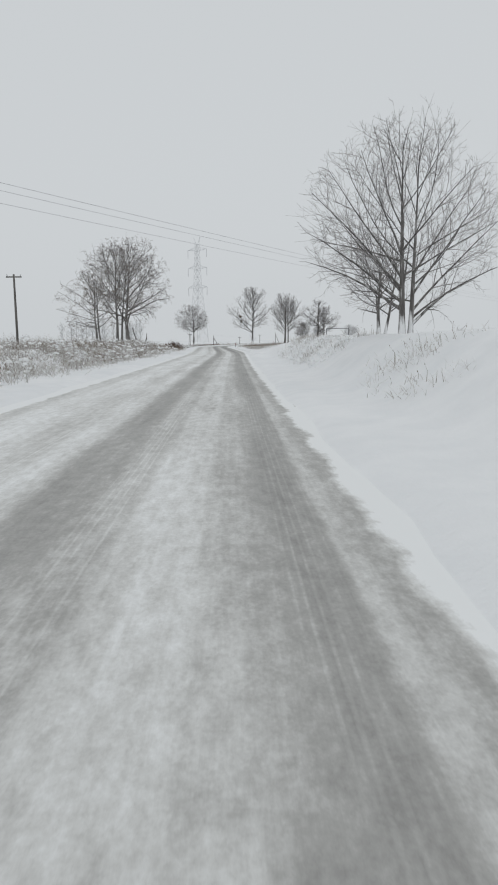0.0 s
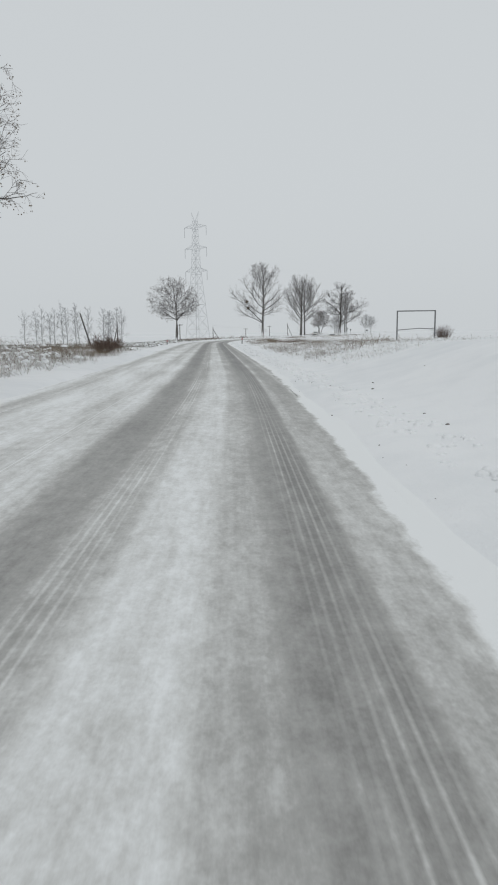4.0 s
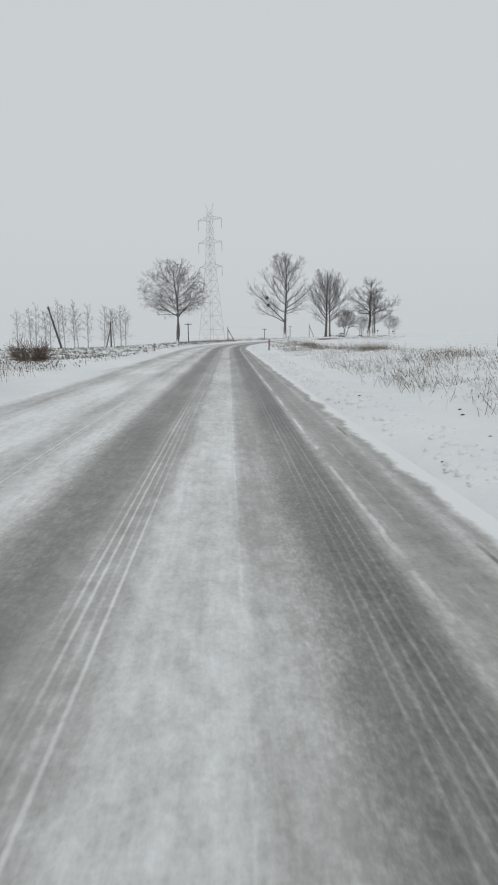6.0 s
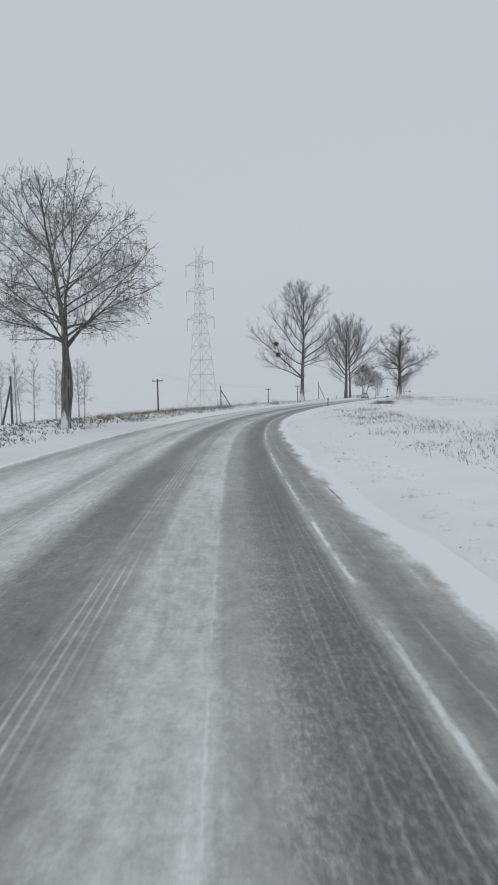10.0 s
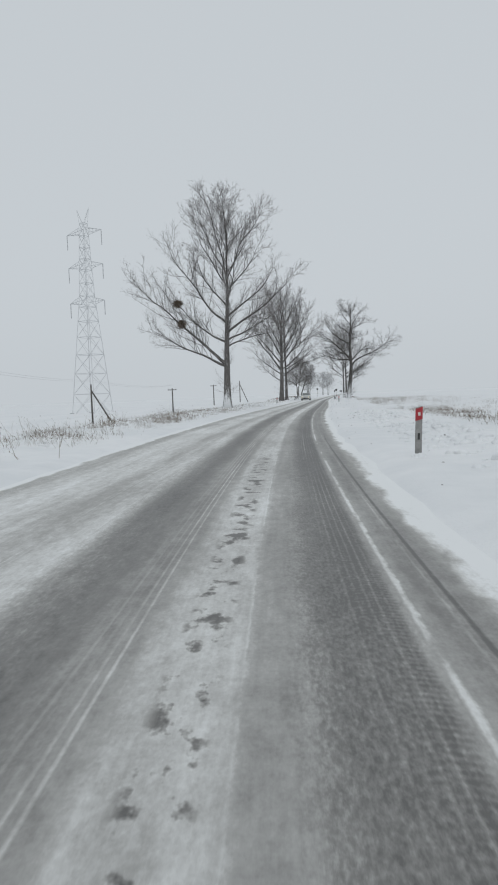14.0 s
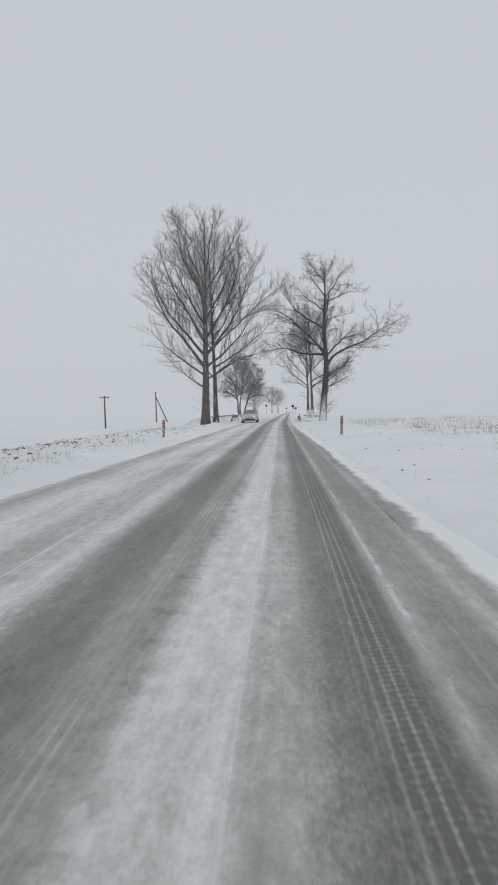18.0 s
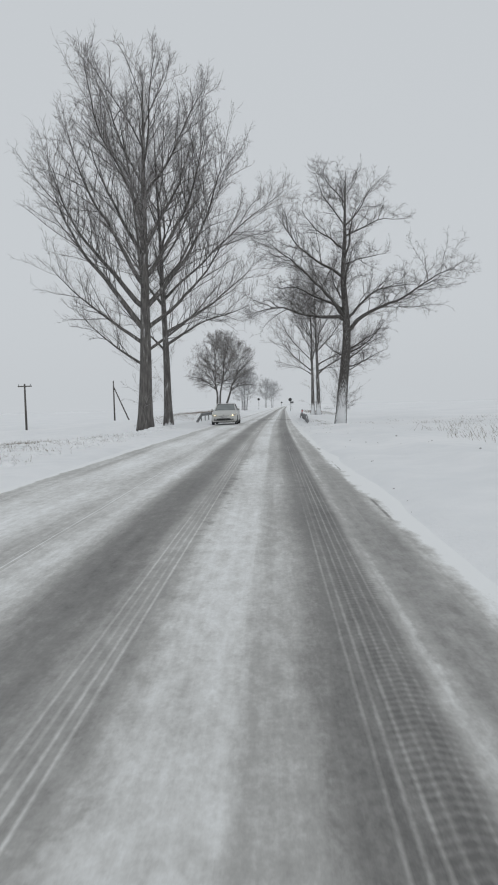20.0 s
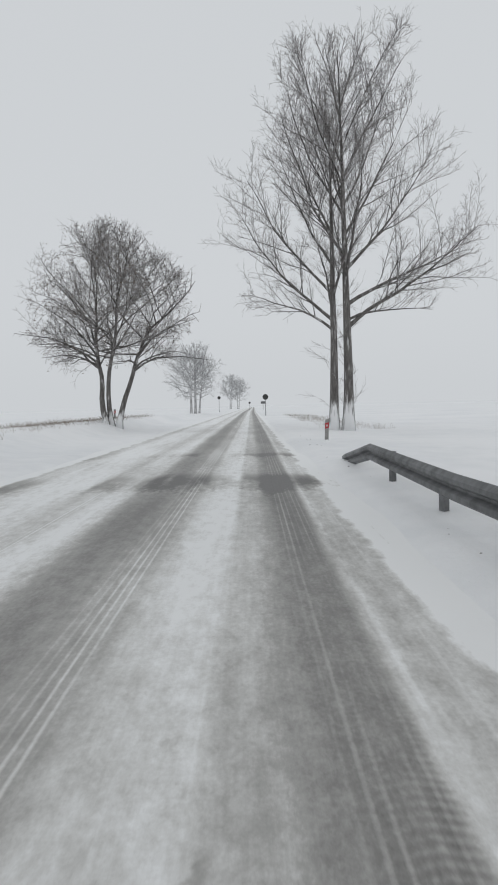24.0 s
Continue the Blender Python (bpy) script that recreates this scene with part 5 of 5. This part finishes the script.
def saloon(at, turn):
    """Nose towards -y."""
    car = thing("oncoming_car", at, "silver saloon car with its headlamps lit, dusted with road snow", "car", turn=turn)
    car.scale = (1.03, 1.0, 1.06)

    def hull(y, w, low, belt, top):
        half = [(w * 0.90, low), (w, low + 0.12), (w * 1.0, (low + belt) / 2), (w * 0.97, belt), (w * 0.80, top), (w * 0.4, top + 0.02)]
        return y, [(-x, z) for x, z in half] + [(x, z) for x, z in reversed(half)]
    body = loft([hull(-2.27, 0.40, 0.34, 0.50, 0.53), hull(-2.23, 0.62, 0.27, 0.57, 0.61), hull(-2.10, 0.79, 0.22, 0.65, 0.70), hull(-1.88, 0.86, 0.20, 0.73, 0.79), hull(-1.5, 0.885, 0.19, 0.81, 0.87),
                 hull(-0.98, 0.89, 0.19, 0.89, 0.955), hull(0.0, 0.89, 0.19, 0.93, 0.98), hull(1.0, 0.89, 0.19, 0.96, 1.0), hull(1.7, 0.87, 0.22, 0.97, 1.04),
                 hull(2.12, 0.81, 0.26, 0.93, 1.00), hull(2.26, 0.66, 0.34, 0.83, 0.90)], 4)

    def strip(x0, x1, low, high, y0, bow, deep=0.08):
        """A band round the nose."""
        g, xs = Geo(), np.linspace(x0, x1, 9)
        for x in xs:
            y = y0 + bow * x * x
            g.v += [Vector((x, y, low)), Vector((x, y, high)), Vector((x, y + deep, high)), Vector((x * 0.96, y + deep, low))]
        for i in range(len(xs) - 1):
            for j in range(4):
                m = (j + 1) % 4
                g.f.append((i * 4 + j, i * 4 + m, i * 4 + 4 + m, i * 4 + 4 + j))
        g.f.append((0, 1, 2, 3))
        g.f.append(tuple(len(g.v) - q for q in (1, 2, 3, 4)))
        return g
    part("body", body, CAR_PAINT, car)
    roof = loft([(y, [(-w * 0.99, 1.0), (-w, z - 0.05), (-w * 0.7, z + 0.01), (w * 0.7, z + 0.01), (w, z - 0.05), (w * 0.99, 1.0)]) for y, w, z in
                 ((-0.22, 0.58, 1.36), (0.0, 0.60, 1.41), (0.5, 0.61, 1.43), (1.0, 0.59, 1.40), (1.2, 0.56, 1.35))], 3)
    part("roof", roof, CAR_PAINT, car)
    low_edge = [(0.735, -1.0, 0.94), (0.785, -0.72, 0.945), (0.80, -0.2, 0.955), (0.80, 0.45, 0.965), (0.79, 1.1, 0.975), (0.76, 1.5, 0.99), (0.70, 1.82, 1.02)]
    top_edge = [(0.725, -0.985, 0.955), (0.665, -0.62, 1.17), (0.60, -0.21, 1.365), (0.615, 0.45, 1.41), (0.585, 1.12, 1.355), (0.62, 1.5, 1.20), (0.68, 1.80, 1.04)]

    def pane(a, b, bow=0.0):
        """Glass between two edges, bowed outwards, 6 mm thick."""
        g, cols = Geo(), 6
        for p, q in zip(a, b):
            for layer in (0.0, 0.006):
                for j in range(cols + 1):
                    t = j / cols
                    g.v.append(Vector(p).lerp(Vector(q), t) + Vector((0, -bow * 4 * t * (1 - t) + layer, -layer)))
        n = cols + 1
        for i in range(len(a) - 1):
            for side in (0, n):
                for j in range(cols):
                    k0 = i * 2 * n + side + j
                    g.f.append((k0, k0 + 1, k0 + 2 * n + 1, k0 + 2 * n))
        return g
    part("windscreen", pane([(-0.735, -0.99, 0.95), (-0.59, -0.225, 1.375)], [(0.735, -0.99, 0.95), (0.59, -0.225, 1.375)], 0.05), CAR_GLASS, car, "grey windscreen with sky reflection in its colour")
    part("rear_window", pane([(-0.70, 1.82, 1.03), (-0.575, 1.16, 1.36)], [(0.70, 1.82, 1.03), (0.575, 1.16, 1.36)], -0.03), CAR_GLASS, car)
    ring = 45
    slices = [body.v[i:i + ring] for i in range(0, len(body.v), ring)]

    def breadth(cut, z):
        """The half width of a slice of the body at a height."""
        half = sorted((v.z, abs(v.x)) for v in cut[:23])
        return float(np.interp(z, [h[0] for h in half], [h[1] for h in half], right=0.0))

    def on_nose(x, z, proud):
        """A point just off the nose at x, z."""
        before = breadth(slices[0], z)
        for last, cut in zip(slices, slices[1:]):
            now = breadth(cut, z)
            if now >= abs(x):
                share = 0.0 if now == before else min(max((abs(x) - before) / (now - before), 0.0), 1.0)
                y = last[0].y + (cut[0].y - last[0].y) * share
                slope = min((now - before) / max(cut[0].y - last[0].y, 1e-4), 6.0)
                away = Vector((math.copysign(1.0, x), -slope, 0.3)).normalized()
                return Vector((x, y, z)) + away * proud
            before = now
        return Vector((x, -1.9, z))
    for sx in (-1, 1):
        part("side_window", pane([(sx * x, y, z) for x, y, z in low_edge], [(sx * x, y, z) for x, y, z in top_edge]), CAR_GLASS, car)
        part("pillar", Geo().tube([Vector((sx * x, y - 0.01, z)) for x, y, z in ((0.745, -1.0, 0.945), (0.67, -0.62, 1.165), (0.60, -0.22, 1.37))], [0.042, 0.038, 0.036], 8), CAR_PAINT, car)
        part("pillar", Geo().tube([Vector((sx * 0.803, 0.42, 0.96)), Vector((sx * 0.62, 0.44, 1.40))], [0.032, 0.028], 6), CAR_BLACK, car)
        part("pillar", Geo().tube([Vector((sx * x, y, z)) for x, y, z in ((0.59, 1.12, 1.36), (0.625, 1.5, 1.205), (0.70, 1.84, 1.02))], [0.04, 0.05, 0.06], 8), CAR_PAINT, car)
        part("roof_rail", Geo().tube([Vector((sx * x, y, z + 0.01)) for x, y, z in ((0.60, -0.22, 1.37), (0.615, 0.1, 1.40), (0.615, 0.6, 1.41), (0.59, 1.14, 1.365))], [0.03] * 4, 8), CAR_PAINT, car)
        lamp = Geo()
        stations = ((0.40, 0.575, 0.615), (0.48, 0.560, 0.650), (0.56, 0.555, 0.675), (0.64, 0.560, 0.697), (0.72, 0.580, 0.715), (0.78, 0.605, 0.730), (0.83, 0.645, 0.745), (0.86, 0.690, 0.750))
        for x, lo, hi in stations:
            lamp.v += [on_nose(sx * x, lo + (hi - lo) * j / 4, 0.004 + 0.010 * math.sin(math.pi * j / 4)) for j in range(5)]
        for k in range(len(stations) - 1):
            for m in range(4):
                lamp.f.append((k * 5 + m, k * 5 + m + 1, k * 5 + 6 + m, k * 5 + 5 + m))
        lamp_ob = part("headlamp", lamp, LAMP_LENS, car, "headlamp with the lamp's warm glow painted into its colour")
        c = on_nose(sx * 0.61, 0.628, 0.0)
        part("bulb", Geo().tube([c + Vector((0, -0.022, 0)), c + Vector((0, 0.05, 0))], [0.046, 0.052], 14), LAMP, lamp_ob, "lit lamp")
        c = on_nose(sx * 0.73, 0.652, 0.0)
        part("indicator", Geo().tube([c + Vector((0, -0.018, 0)), c + Vector((0, 0.05, 0))], [0.032, 0.036], 12), ALLOY, lamp_ob)
        part("fog_lamp", Geo().tube([Vector((sx * 0.56, -2.262, 0.35)), Vector((sx * 0.56, -2.20, 0.35))], [0.032, 0.036], 12), ALLOY, car)
        part("sill", Geo().box((sx * 0.80 - 0.06, -1.0, 0.19), (sx * 0.80 + 0.06, 0.95, 0.26)), CAR_BLACK, car, smooth=False)
        mirror = loft([(y, [(sx * x, z) for x, z in ((0.885, lo + 0.01), (0.88, hi - 0.02), (0.94, hi), (1.0, hi - 0.01), (out, hi - 0.04), (out - 0.02, lo + 0.01), (0.95, lo))])
                       for y, lo, hi, out in ((-0.76, 0.985, 1.05, 1.0), (-0.72, 0.965, 1.075, 1.025), (-0.64, 0.96, 1.085, 1.03), (-0.61, 0.965, 1.08, 1.025))])
        mirror_ob = part("mirror", mirror, CAR_PAINT, car)
        part("mirror_foot", Geo().box((sx * 0.92 - 0.085, -0.73, 0.942), (sx * 0.92 + 0.085, -0.63, 0.964)), CAR_BLACK, mirror_ob, smooth=False)
        part("door_handle", Geo().box((sx * 0.885 - 0.012, 0.25, 0.80), (sx * 0.885 + 0.012, 0.43, 0.83)), CAR_BLACK, car, smooth=False)
        for wy in (-1.32, 1.28):
            x0, x1 = sx * 0.72, sx * 0.905
            wheel = part("wheel", Geo().tube([Vector((x0, wy, 0.30)), Vector((x0 + (x1 - x0) * 0.1, wy, 0.30)), Vector((x0 + (x1 - x0) * 0.9, wy, 0.30)), Vector((x1, wy, 0.30))], [0.28, 0.305, 0.305, 0.28], 24), TYRE, car)
            rim = part("rim", Geo().tube([Vector((x1 - sx * 0.03, wy, 0.30)), Vector((x1 + sx * 0.002, wy, 0.30))], [0.215, 0.20], 20), RIM_DARK, wheel)
            for a in range(7):
                spoke = Vector((0, math.cos(a * 0.8976), math.sin(a * 0.8976)))
                hub = Vector((x1 + sx * 0.006, wy, 0.30))
                part("spoke", Geo().tube([hub, hub + spoke * 0.19], [0.020, 0.014], 5), ALLOY, wheel)
            # solid black half disc stands in for the shaded gap round the tyre
            arch = Geo()
            for x in (sx * 0.72, sx * 0.8935):
                arch.v += [Vector((x, wy + 0.35 * math.cos(a), max(0.20, 0.30 + 0.35 * math.sin(a)))) for a in np.linspace(-0.28, math.pi + 0.28, 22)]
            arch.f += [(j, j + 1, 23 + j, 22 + j) for j in range(21)] + [tuple(range(22)), tuple(range(43, 21, -1)), (21, 0, 22, 43)]
            part("arch_gap_shade", arch, CAR_BLACK, car, smooth=False)
    part("grille", strip(-0.36, 0.36, 0.575, 0.60, -2.285, 0.16), CAR_BLACK, car, "narrow dark grille slot", smooth=False)
    part("air_intake", strip(-0.66, 0.66, 0.29, 0.43, -2.30, 0.18), CAR_BLACK, car, "wide dark lower grille", smooth=False)
    part("bumper_lip", strip(-0.72, 0.72, 0.235, 0.275, -2.31, 0.20), CAR_PAINT, car)
    part("underbody", Geo().box((-0.74, -2.02, 0.15), (0.74, 2.05, 0.24)), CAR_BLACK, car, smooth=False)
    part("badge", Geo().tube([Vector((0, -2.275, 0.655)), Vector((0, -2.24, 0.66))], [0.035, 0.03], 8), ALLOY, car)
    seal = [Vector(p) for p in ((-0.72, -0.99, 0.962), (0.72, -0.99, 0.962), (0.575, -0.245, 1.382), (-0.575, -0.245, 1.382), (-0.72, -0.99, 0.962))]
    part("windscreen_seal", Geo().tube(seal, [0.016] * 5, 5), CAR_BLACK, car)
    plate = part("number_plate", Geo().box((-0.26, -2.325, 0.445), (0.26, -2.295, 0.555)), POST_WHITE, car, "white plate", smooth=False)
    for k in range(5):
        part("plate_bar", Geo().box((-0.19 + 0.085 * k, -2.329, 0.478), (-0.150 + 0.085 * k, -2.3255, 0.522)), CAR_BLACK, plate, smooth=False)
    for x in (-0.35, 0.25):
        part("wiper", Geo().tube([Vector((x + 0.3, -1.0, 0.965)), Vector((x - 0.15, -0.86, 1.04))], [0.012, 0.008], 4), CAR_BLACK, car)


p = on_road(318.1, -2.12)
saloon((p.x, p.y, 0.0), heading(318.4))
